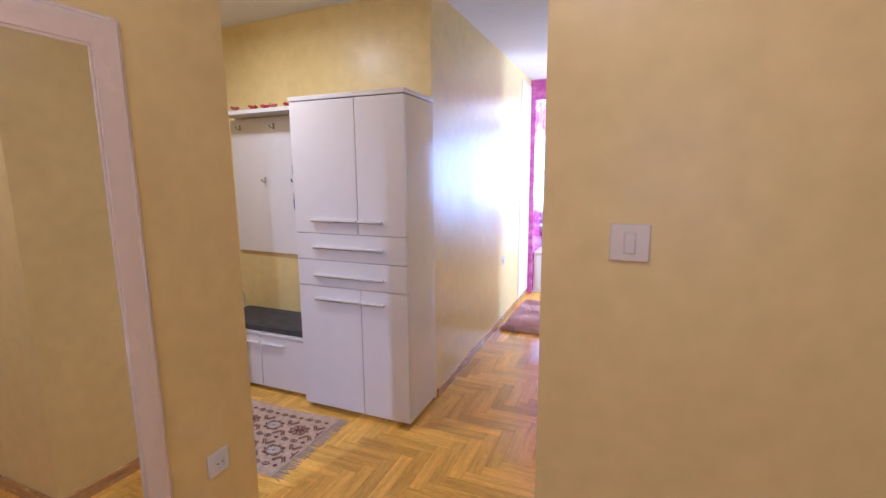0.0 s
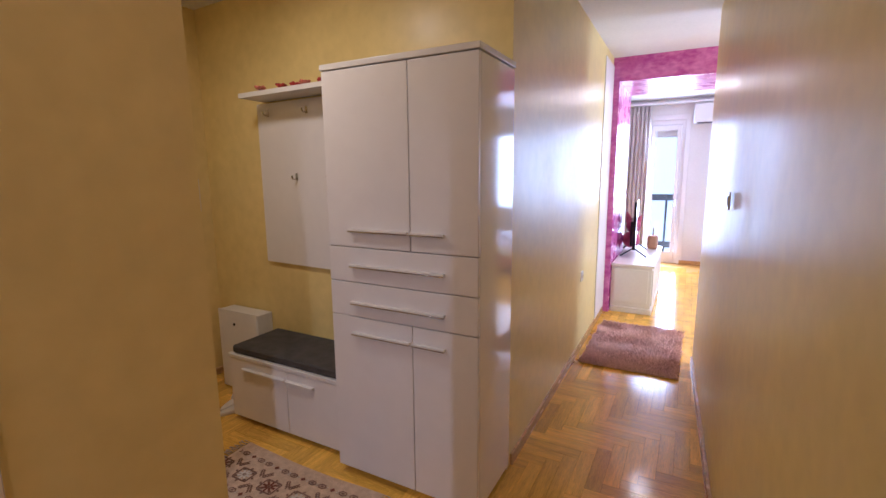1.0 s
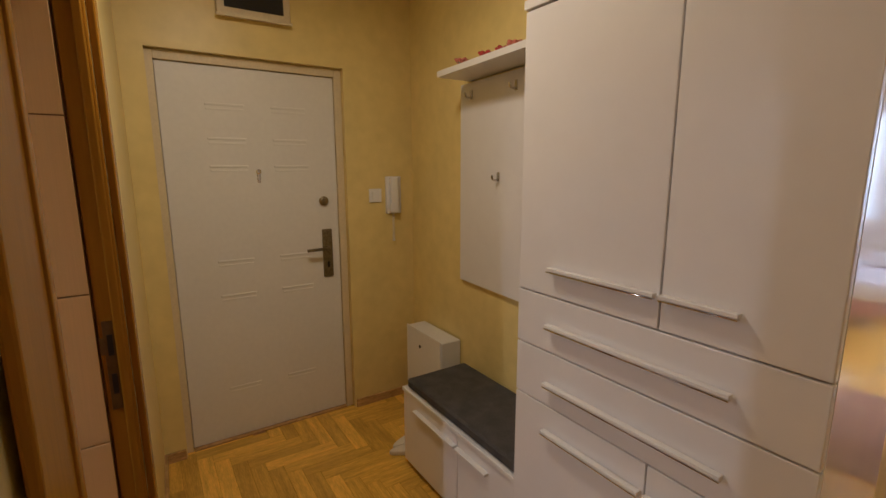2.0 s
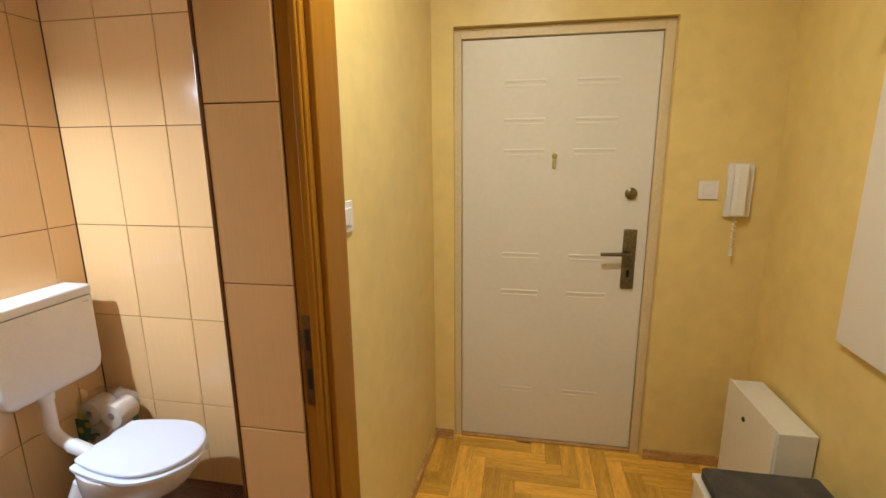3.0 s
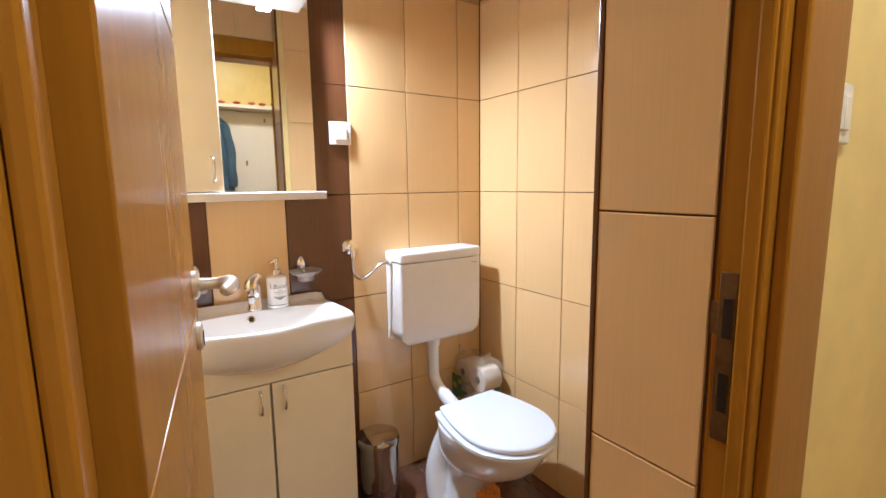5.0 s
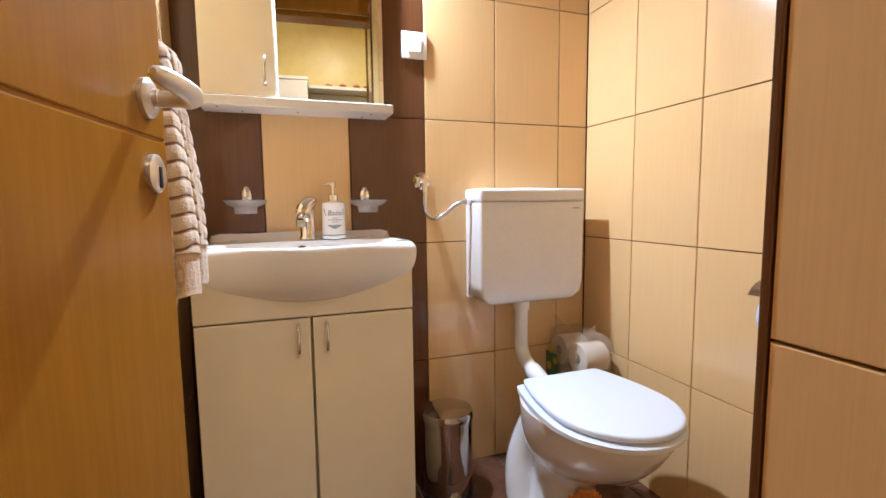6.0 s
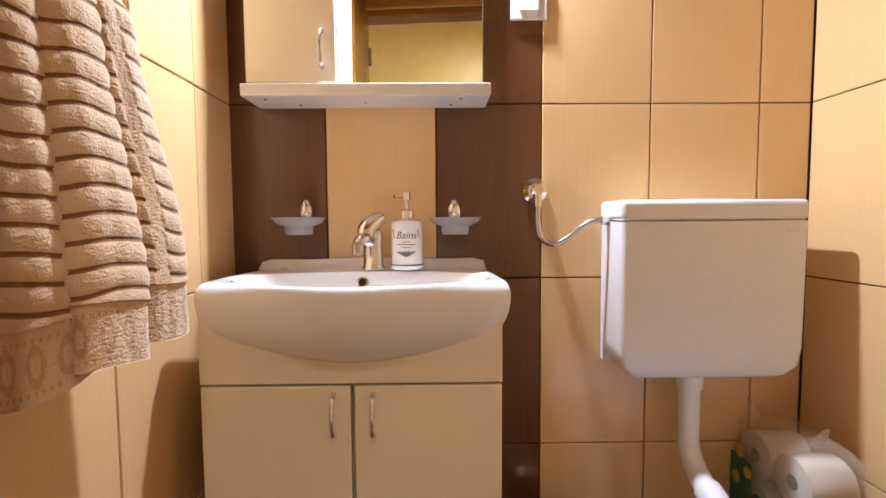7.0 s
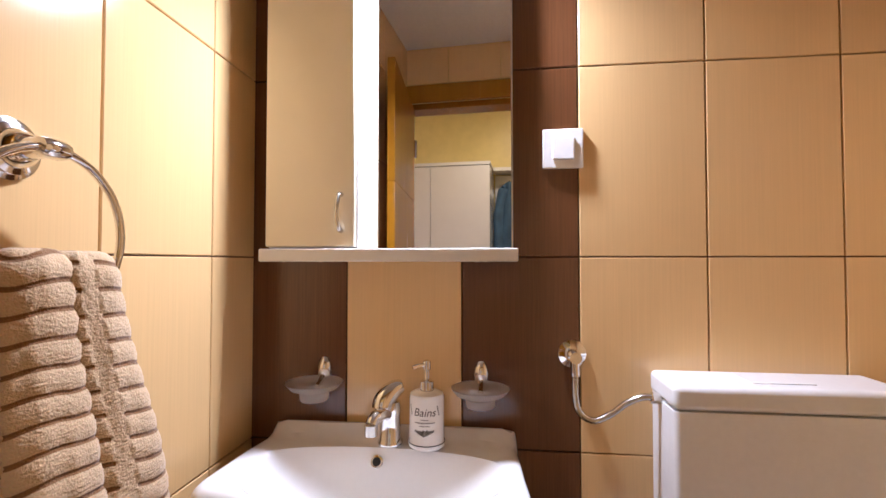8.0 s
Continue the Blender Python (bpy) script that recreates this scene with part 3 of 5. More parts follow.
def rings_mesh(rings, close_top=True, close_bottom=True):
    """A skin over closed rings of equal length."""
    bm = bmesh.new()
    vs = [[bm.verts.new(p) for p in r] for r in rings]
    n = len(vs[0])
    for a, b in zip(vs, vs[1:]):
        for i in range(n):
            k = (i + 1) % n
            bm.faces.new((a[i], a[k], b[k], b[i]))
    if close_bottom:
        bm.faces.new(vs[0][::-1])
    if close_top:
        bm.faces.new(vs[-1])
    return bm


def smooth01(t):
    t = max(0.0, min(1.0, t))
    return t * t * (3 - 2 * t)


# ---------------------------------------------------------------- rug, mat and small hall things
def woven_rug():
    x0, x1, y0, y1 = -2.03, -1.12, 1.90, 2.50
    t = thing("woven_rug", (-1.55, 2.2, 0), "beige woven rug with brown medallions and fringed ends", "rug")
    t.matrix_world = Matrix()
    bm = bmesh.new()
    bmesh.ops.create_grid(bm, x_segments=60, y_segments=40, size=0.5)
    for v in bm.verts:
        x, y = x0 + (v.co.x + 0.5) * (x1 - x0), y0 + (v.co.y + 0.5) * (y1 - y0)
        y += 0.012 * math.sin(x * 5)
        v.co = (x, y, 0.007 + 0.002 * noise.noise((x * 6, y * 6, 0)))
    part("woven_cloth", bm, material("beige_weave", (0.60, 0.42, 0.26), 0.95, var=0.15, scale=30, fine=300, bump=0.5), t)
    marks = {"brown": bmesh.new(), "russet": bmesh.new(), "cream": bmesh.new()}
    rnd = random.Random(4)

    def mark(kind, cx, cy, w, h, turn=0.0, lift=0.0):
        if not (x0 + 0.01 < cx < x1 - 0.01 and y0 + 0.01 < cy < y1 - 0.01):
            return
        m = pose(cx, cy + 0.012 * math.sin(cx * 5), 0.0104 + lift, 0, 0, turn)
        add_box(marks[kind], -w / 2, w / 2, -h / 2, h / 2, -0.0005, 0.0005, m=m)

    def medallion(cx, cy, kind):
        for sx in (-1, 1):
            mark("brown", cx + sx * 0.047, cy, 0.008, 0.074)
            mark("brown", cx, cy + sx * 0.038, 0.088, 0.008)
            mark("brown", cx + sx * 0.060, cy, 0.010, 0.014, 45)
            mark("brown", cx, cy + sx * 0.048, 0.012, 0.010, 45)
            for sy in (-1, 1):
                mark("brown", cx + sx * 0.032, cy + sy * 0.026, 0.016, 0.013, 30 * sx * sy)
        for k in range(8):
            q = k * math.pi / 4
            mark(kind, cx + 0.024 * math.cos(q), cy + 0.020 * math.sin(q), 0.026, 0.011, math.degrees(q), 0.0003)
        mark("brown", cx, cy, 0.017, 0.015, 0, 0.0006)
        mark(kind, cx, cy, 0.007, 0.007, 45, 0.0009)

    def sprig(cx, cy, turn):
        q = radians(turn)
        for k in range(4):
            for side in (-28, 28):
                d = (k - 1.5) * 0.013
                mark("brown", cx + d * math.cos(q) - 0.006 * math.sin(q) * side / 28, cy + d * math.sin(q) + 0.006 * math.cos(q) * side / 28, 0.016, 0.006, turn + side)

    for j, cy in enumerate((2.420, 2.200, 1.980)):
        for i in range(18):
            cx = -2.02 + 0.061 * i
            if i % 3 == 2:
                for q in range(4):
                    mark("russet", cx + 0.007 * math.cos(q * 1.571), cy + 0.007 * math.sin(q * 1.571), 0.010, 0.008, 45)
            else:
                for sx in (-1, 1):
                    mark("brown", cx, cy + sx * 0.012, 0.026, 0.006)
                    mark("brown", cx + sx * 0.016, cy + 0.006, 0.014, 0.005, -50 * sx)
                    mark("brown", cx + sx * 0.016, cy - 0.006, 0.014, 0.005, 50 * sx)
                mark("brown", cx, cy, 0.014, 0.008)
            for sy in (-1, 1):
                mark("cream", cx + 0.030, cy + sy * 0.005, 0.006, 0.005, 45)
    for j, cy in enumerate((2.302, 2.090)):
        for i in range(6):
            cx = -2.003 + 0.183 * i
            medallion(cx, cy, "russet" if (i + j) % 2 == 0 else "cream")
            for sx in (-1, 1):
                sprig(cx + 0.0915 + sx * 0.020, cy + sx * 0.055, 52)
                sprig(cx + 0.0915 + sx * 0.020, cy - sx * 0.055, -52)
    part("pattern", marks["cream"], material("cream_yarn", (0.62, 0.54, 0.42), 0.95, fine=250, bump=0.4), t, "cream woven pattern")["kind"] = "stuff"
    part("pattern", marks["brown"], material("brown_yarn", (0.25, 0.14, 0.09), 0.95, fine=250, bump=0.4), t, "dark brown woven pattern")["kind"] = "stuff"
    part("pattern", marks["russet"], material("russet_yarn", (0.22, 0.07, 0.04), 0.95, fine=250, bump=0.4), t, "russet woven pattern")["kind"] = "stuff"
    for xe, sgn in ((x0, -1), (x1, 1)):
        bm = bmesh.new()
        for k in range(64):
            y = y0 + (k + 0.5) / 64 * (y1 - y0) + 0.012 * math.sin(xe * 5)
            ln = 0.045 + rnd.random() * 0.025
            add_tube(bm, [(xe - sgn * 0.004, y, 0.006), (xe + sgn * ln * 0.5, y + rnd.uniform(-0.006, 0.006), 0.004), (xe + sgn * ln, y + rnd.uniform(-0.012, 0.012), 0.003)], 0.0022, 4)
        part("fringe", bm, material("beige_fringe", (0.52, 0.42, 0.31), 0.95, bump=0.1), t)


def shaggy_mat():
    x0, x1, y0, y1 = -0.64, 0.07, 4.47, 5.58
    t = thing("shaggy_mat", (-0.3, 5.0, 0), "shaggy mauve brown bath mat lying on the parquet", "mat")
    t.matrix_world = Matrix()
    rnd = random.Random(9)
    mauve = material("mauve_pile", (0.95, 0.60, 0.53), 0.8, var=0.2, scale=5, fine=60, bump=0.0)
    part("backing", box(x0 + 0.01, x1 - 0.01, y0 + 0.01, y1 - 0.01, 0.001, 0.010), mauve, t)
    verts, faces = [], []
    for k in range(9000):
        x, y = rnd.uniform(x0, x1), rnd.uniform(y0, y1)
        lean = Vector((noise.noise((x * 5, y * 5, 1)), noise.noise((x * 5, y * 5, 7)), 0)) * 0.05 + Vector((rnd.uniform(-1, 1), rnd.uniform(-1, 1), 0)) * 0.012
        h, wd = rnd.uniform(0.022, 0.036), 0.006
        a = rnd.random() * 6.28
        b = len(verts)
        for q in range(3):
            verts.append((x + wd * math.cos(a + q * 2.09), y + wd * math.sin(a + q * 2.09), 0.008))
        verts.append((x + lean.x, y + lean.y, 0.008 + h))
        faces += [(b, b + 1, b + 3), (b + 1, b + 2, b + 3), (b + 2, b, b + 3)]
    me = bpy.data.meshes.new("fur")
    me.from_pydata(verts, [], faces)
    me.materials.append(mauve)
    ob = new("fur", me)
    ob.parent = t
    tagged(ob, "long mauve fur", kind="stuff")


woven_rug()
shaggy_mat()


def jacket():
    x, z = -1.555, 1.86
    y = back_y(x) - 0.10
    t = thing("denim_jacket", (x, y, 1.3), "blue denim jacket hanging on a coat hook", "jacket")
    t.matrix_world = Matrix()
    mat = material("blue_denim", (0.07, 0.13, 0.21), 0.9, var=0.25, scale=9, fine=300, bump=0.4)
    rings = []
    for i in range(22):
        s = i / 21
        zz = z - 0.01 - 0.62 * s
        a = 0.025 + 0.07 * smooth01(s * 1.6)
        b = 0.025 + 0.045 * smooth01(s * 2)
        rings.append([(x + a * math.cos(q) * (1 + 0.10 * math.sin(5 * q + s * 3)), y + b * math.sin(q) * (1 + 0.25 * math.cos(4 * q + 2 * s)), zz) for q in (2 * math.pi * k / 28 for k in range(28))])
    part("body", rings_mesh(rings), mat, t)
    for sg in (-1, 1):
        pts = bezier([(x + sg * 0.04, y, z - 0.06), (x + sg * 0.075, y - 0.02, z - 0.20), (x + sg * 0.085, y - 0.03, z - 0.42), (x + sg * 0.080, y - 0.035, z - 0.60)], 6)
        part("sleeve", tube(pts, [0.03 + 0.016 * math.sin(i * 0.9) * 0.3 + 0.012 for i in range(len(pts))], 12), mat, t)
    part("collar", tube(bezier([(x - 0.05, y - 0.02, z - 0.05), (x, y + 0.03, z - 0.005), (x + 0.05, y - 0.02, z - 0.05)], 6), 0.016, 8), mat, t)


jacket()


def silk_flower(x, y, z, colour, seed):
    """A small lying cloth flower."""
    rnd = random.Random(seed)
    t = thing("cloth_flower", (x, y, z), "small " + ("red" if colour is RED else "orange pink") + " cloth flower lying on the shelf", "flower", "flowers on the shelf", turn=rnd.uniform(0, 360))
    for k in range(6):
        bm = bmesh.new()
        bmesh.ops.create_uvsphere(bm, u_segments=8, v_segments=6, radius=0.016)
        bmesh.ops.transform(bm, matrix=pose(0, 0, 0.022, 0, 0, 60 * k) @ pose(0.017, 0, 0.003 * (k % 2), 0, -25, 0) @ Matrix.Diagonal((1.1, 0.75, 0.55, 1)), verts=bm.verts)
        part("petal", bm, colour, t)
    part("stem", tube([(0.0, 0, 0.006), (0.03, 0.01, 0.005), (0.07, 0.012, 0.005)], 0.003, 6), GREEN, t)


RED = material("red_cloth", (0.52, 0.05, 0.04), 0.8, var=0.2, scale=30)
PINK = material("orange_cloth", (0.66, 0.20, 0.13), 0.8, var=0.2, scale=30)
GREEN = material("dull_green_stem", (0.10, 0.13, 0.05), 0.7)
for i, (fx, fc) in enumerate(((-2.19, PINK), (-2.03, RED), (-1.93, RED), (-1.84, PINK), (-1.72, RED), (-1.60, PINK))):
    silk_flower(fx, 2.885 + 0.01 * (i % 3), 1.9625, fc, i)


def slipper(x, y, turn):
    t = thing("slipper", (x, y, 0), "white strappy slipper on the floor beside the bench", "slipper", "slippers by the bench", turn=turn)
    rings = []
    for z, sc in ((0.0, 0.95), (0.004, 1.0), (0.020, 1.0), (0.024, 0.95)):
        rings.append([(0.115 * math.cos(q) * sc, (0.036 + 0.008 * math.cos(q)) * math.sin(q) * sc, z) for q in (2 * math.pi * k / 24 for k in range(24))])
    part("sole", rings_mesh(rings), M_IVORY, t)
    for dx in (0.03, 0.065):
        part("strap", tube(bezier([(dx, -0.040, 0.020), (dx + 0.005, -0.028, 0.050), (dx + 0.008, 0, 0.060), (dx + 0.005, 0.028, 0.050), (dx, 0.040, 0.020)], 5), 0.009, 8), M_PLASTIC, t)


slipper(-2.42, 2.72, 75)
slipper(-2.50, 2.76, 100)

# ---------------------------------------------------------------- living room seen through the archway


def tv_stand():
    t = thing("tv_stand", (-0.44, 6.6, 0), "low white television stand with moulded plinth", "cabinet")
    t.matrix_world = Matrix()
    x0, x1, y0, y1 = -0.643, -0.235, 6.03, 7.45
    part("body", box(x0, x1 - 0.01, y0 + 0.008, y1, 0.06, 0.500, bevel=0.004), M_DOOR, t)
    part("side_panel", box(x0 + 0.03, x1 - 0.04, y0, y0 + 0.0075, 0.11, 0.47, bevel=0.003), M_DOOR, t)
    part("top", box(x0 - 0.002, x1 + 0.012, y0 - 0.015, y1 + 0.01, 0.502, 0.530, bevel=0.008), M_DOOR, t)
    part("plinth", box(x0 - 0.001, x1 + 0.004, y0 - 0.006, y1, 0.0, 0.058, bevel=0.006), M_DOOR, t)
    for k in range(3):
        part("drawer", box(x1 - 0.0095, x1 + 0.004, y0 + 0.03 + k * 0.46, y0 + 0.46 + k * 0.46, 0.09, 0.47, bevel=0.004), M_DOOR, t)


def television():
    t = thing("television", (-0.50, 6.75, 0.53), "slim black television on splayed feet", "television", turn=4)
    part("screen", box(-0.012, 0.018, -0.36, 0.44, 0.09, 0.62, bevel=0.005), M_DARK, t, "dark glossy screen")
    part("housing", box(-0.045, -0.0125, -0.22, 0.30, 0.11, 0.40, bevel=0.012), M_BLACK, t)
    for y in (-0.26, 0.32):
        part("foot", tube([(-0.14, y - 0.03, 0.008), (0.0, y, 0.10), (0.14, y - 0.03, 0.008)], 0.009, 8), M_BLACK, t)


def soft_toy():
    t = thing("soft_toy", (-0.56, 6.98, 0.53), "pink plush toy with pointed ears on the stand", "toy")
    bm = bmesh.new()
    for m, r in ((pose(0, 0, 0.13), 0.10), (pose(0.02, -0.02, 0.30), 0.085)):
        bmesh.ops.create_uvsphere(bm, u_segments=16, v_segments=10, radius=r, matrix=m)
    add_lathe(bm, [(0.045, 0.0), (0.03, 0.06), (0.004, 0.13)], 10, pose(-0.03, 0, 0.35, 10, -14, 0))
    add_lathe(bm, [(0.04, 0.0), (0.028, 0.05), (0.004, 0.11)], 10, pose(0.06, 0, 0.34, 5, 24, 0))
    part("body", bm, material("pink_plush", (0.55, 0.13, 0.20), 0.95, var=0.2, scale=20, fine=200, bump=0.5), t)


def handbag():
    t = thing("handbag", (-0.33, 7.2, 0.53), "small tan handbag standing on the television stand", "bag")
    tan = material("tan_leather", (0.38, 0.21, 0.12), 0.5, var=0.15, bump=0.2)
    part("body", box(-0.06, 0.06, -0.09, 0.09, 0.0, 0.17, bevel=0.03, seg=3), tan, t)
    part("handle", tube(bezier([(0, -0.06, 0.16), (0, -0.05, 0.25), (0, 0.05, 0.25), (0, 0.06, 0.16)], 6), 0.006, 8), tan, t)


def air_conditioner():
    t = thing("air_conditioner", (0.42, 9.2, 2.2), "white wall-mounted air conditioner below the ceiling", "air conditioner")
    part("body", box(-0.41, 0.41, -0.21, 0, 0.0, 0.29, bevel=0.03, seg=3), M_PLASTIC, t)
    part("air_outlet", box(-0.36, 0.36, -0.200, -0.06, -0.006, 0.008), M_BLACK, t)
    part("louvre", box(-0.37, 0.37, -0.216, -0.205, 0.012, 0.065, bevel=0.003), M_PLASTIC, t)


def bed():
    t = thing("sofa_bed", (0.95, 8.0, 0), "low bed with pink side and white bedding on white legs", "bed")
    t.matrix_world = Matrix()
    pink = material("dusty_pink_cloth", (0.42, 0.15, 0.14), 0.9, fine=250, bump=0.3)
    linen = material("white_linen", (0.72, 0.71, 0.74), 0.9, scale=10, fine=200, bump=0.4)
    part("base", box(0.30, 1.9, 7.15, 8.75, 0.12, 0.30, bevel=0.02), pink, t)
    part("bedding", box(0.25, 1.92, 7.12, 8.78, 0.28, 0.46, bevel=0.06, seg=4), linen, t)
    for x, y in ((0.36, 7.22), (0.36, 8.68), (1.84, 7.22), (1.84, 8.68)):
        part("leg", lathe([(0.018, 0), (0.028, 0.125)], 12, pose(x, y, 0)), M_DOOR, t)
    p = thing("cushion", (0.52, 8.3, 0.46), "pale plump cushion lying on the bed", "cushion")
    part("pad", box(-0.18, 0.18, -0.18, 0.18, 0.0, 0.13, bevel=0.06, seg=4), linen, p)


def balcony():
    t = setting(thing("window_1", (-0.355, 9.2, 0), "white framed glazed balcony door, closed", "balcony door"))
    for nm, x0, x1, z0, z1 in (("frame", -0.265, -0.215, 0.0, 2.28), ("frame", 0.215, 0.265, 0.0, 2.28), ("frame", -0.215, 0.215, 2.21, 2.28), ("frame", -0.215, 0.215, 0.0, 0.05)):
        part(nm, box(x0, x1, 0.02, 0.09, z0, z1, bevel=0.004), M_PLASTIC, t)
    for nm, x0, x1, z0, z1 in (("sash", -0.213, -0.155, 0.052, 2.205), ("sash", 0.155, 0.213, 0.052, 2.205), ("sash", -0.155, 0.155, 2.12, 2.205), ("sash", -0.155, 0.155, 0.052, 0.18)):
        part(nm, box(x0, x1, 0.005, 0.065, z0, z1, bevel=0.004), M_PLASTIC, t)
    pane = part("pane", box(-0.155, 0.155, 0.03, 0.036, 0.18, 2.12), M_GLASS, t)
    pane.visible_shadow = False
    part("handle", tube([(0.185, 0.0, 1.05), (0.185, -0.04, 1.05), (0.185, -0.045, 0.93)], 0.009, 8), M_STEEL, t)
    part("casing", box(-0.33, 0.33, -0.012, -0.001, 2.285, 2.36, bevel=0.003), M_PLASTIC, t)
    part("casing", box(0.268, 0.335, -0.012, -0.001, 0.0, 2.285, bevel=0.003), M_PLASTIC, t)
    part("blind_slats", box(-0.15, 0.15, 0.10, 0.12, 2.02, 2.20, bevel=0.003), M_PLASTIC, t)
    r = thing("balcony_railing", (-0.35, 10.4, -0.05), "dark metal balcony railing behind the glazed door", "railing")
    grey = material("dark_grey_metal", (0.22, 0.24, 0.27), 0.5)
    part("handrail", box(-1.6, 1.6, -0.03, 0.03, 1.0, 1.12, bevel=0.005), grey, r)
    part("bottom_rail", box(-1.6, 1.6, -0.02, 0.02, 0.12, 0.24, bevel=0.005), grey, r)
    for k in range(5):
        part("post", box(-1.55 + k * 0.77, -1.51 + k * 0.77, -0.018, 0.018, 0.0, 1.0), grey, r)
    setting(finish("balcony_floor", box(-2.5, 2.5, 9.4, 10.6, -0.2, -0.05), M_WHITE_WALL))
    setting(finish("backdrop", box(-14, 14, 22, 22.1, -6, 14), M_OUT))


def curtain():
    t = thing("curtain", (-0.82, 9.08, 0), "pale beige floor-length curtain hanging beside the balcony door", "curtain")
    bm = bmesh.new()
    n, rows = 90, 12
    grid = []
    for j in range(rows + 1):
        z = 0.03 + (2.50 - 0.03) * j / rows
        grid.append([bm.verts.new((-0.24 + 0.48 * i / n, 0.030 * math.sin(i / n * 2 * math.pi * 8 + 0.5 * math.sin(j * 0.4)), z)) for i in range(n + 1)])
    for j in range(rows):
        for i in range(n):
            bm.faces.new((grid[j][i], grid[j][i + 1], grid[j + 1][i + 1], grid[j + 1][i]))
    m = material("sheer_beige_voile", (0.66, 0.58, 0.52), 0.9, fine=300, bump=0.2)
    ob = part("cloth", bm, m, t)
    sol = ob.modifiers.new("thickness", "SOLIDIFY")
    sol.thickness = 0.003
    part("rail", box(-0.35, 1.1, -0.03, 0.03, 2.51, 2.545, bevel=0.004), M_PLASTIC, t)


def window(name, at, turn, wide, z0, z1, label, category):
    """A white framed window in its opening; its room side faces local -y."""
    t = setting(thing(name, at, label, category, turn=turn))
    h = wide / 2 - 0.002
    for nm, a, b, c, d in (("frame", -h, -h + 0.05, z0, z1), ("frame", h - 0.05, h, z0, z1), ("frame", -h + 0.05, h - 0.05, z1 - 0.05, z1),
                           ("frame", -h + 0.05, h - 0.05, z0, z0 + 0.05), ("mullion", -0.03, 0.03, z0 + 0.05, z1 - 0.05)):
        part(nm, box(a, b, 0.06, 0.13, c + 0.002, d - 0.002, bevel=0.004), M_PLASTIC, t)
    for a, b in ((-h + 0.052, -0.032), (0.032, h - 0.052)):
        part("pane", box(a, b, 0.09, 0.096, z0 + 0.052, z1 - 0.052), M_GLASS, t).visible_shadow = False


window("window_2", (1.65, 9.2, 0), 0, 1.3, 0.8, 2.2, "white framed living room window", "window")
# window_3 is never in view; assumed as the opening for the side daylight.
window("window_3", (2.6, 5.42, 0), -90, 0.9, 0.4, 2.2, "white framed side window, assumed and unseen", "window")
window("window_4", (0.8, -1.6, 0), 180, 0.8, 0.9, 2.2, "white framed window of the entrance room", "window")
tv_stand()
television()
soft_toy()
handbag()
air_conditioner()
bed()
balcony()
curtain()

# ---------------------------------------------------------------- toilet room: furniture


def bow_handle(x, y, z0, z1, turn_y=-1):
    zm, h = (z0 + z1) / 2, (z1 - z0) / 2
    pts = bezier([(x, y, z0), (x, y + turn_y * 0.016, z0 + 0.006), (x, y + turn_y * 0.026, zm), (x, y + turn_y * 0.016, z1 - 0.006), (x, y, z1)], 6)
    return tube(pts, [0.0035 + 0.002 * abs(math.cos(i / (len(pts) - 1) * math.pi)) for i in range(len(pts))], 10)


def vanity():
    x0, x1 = -1.722, -1.182
    t = thing("vanity_unit", (-1.45, 0.25, 0), "cream gloss washbasin cabinet with two doors", "cabinet")
    t.matrix_world = Matrix()
    part("carcass", box(x0 + 0.001, x1 - 0.001, 0.114, 0.374, 0.05, 0.662, bevel=0.002), M_CREAM, t)
    part("plinth", box(x0 + 0.02, x1 - 0.02, 0.13, 0.35, 0.0, 0.049), M_LACQ_EDGE, t)
    part("apron", box(x0, x1, 0.385, 0.402, 0.664, 0.815, bevel=0.002), M_CREAM, t)
    for a, b in ((x0, x0 + 0.016), (x1 - 0.016, x1)):
        part("side_panel", box(a, b, 0.114, 0.3845, 0.663, 0.800, bevel=0.001), M_CREAM, t)
    for a, b, hx in ((x0, -1.4555, -1.490), (-1.4505, x1, -1.420)):
        d = part("door", box(a + 0.001, b - 0.001, 0.385, 0.403, 0.052, 0.660, bevel=0.003), M_CREAM, t)
        part("handle", bow_handle(hx, 0.403, 0.572, 0.645, 1), M_CHROME, d, "chrome bow handle")


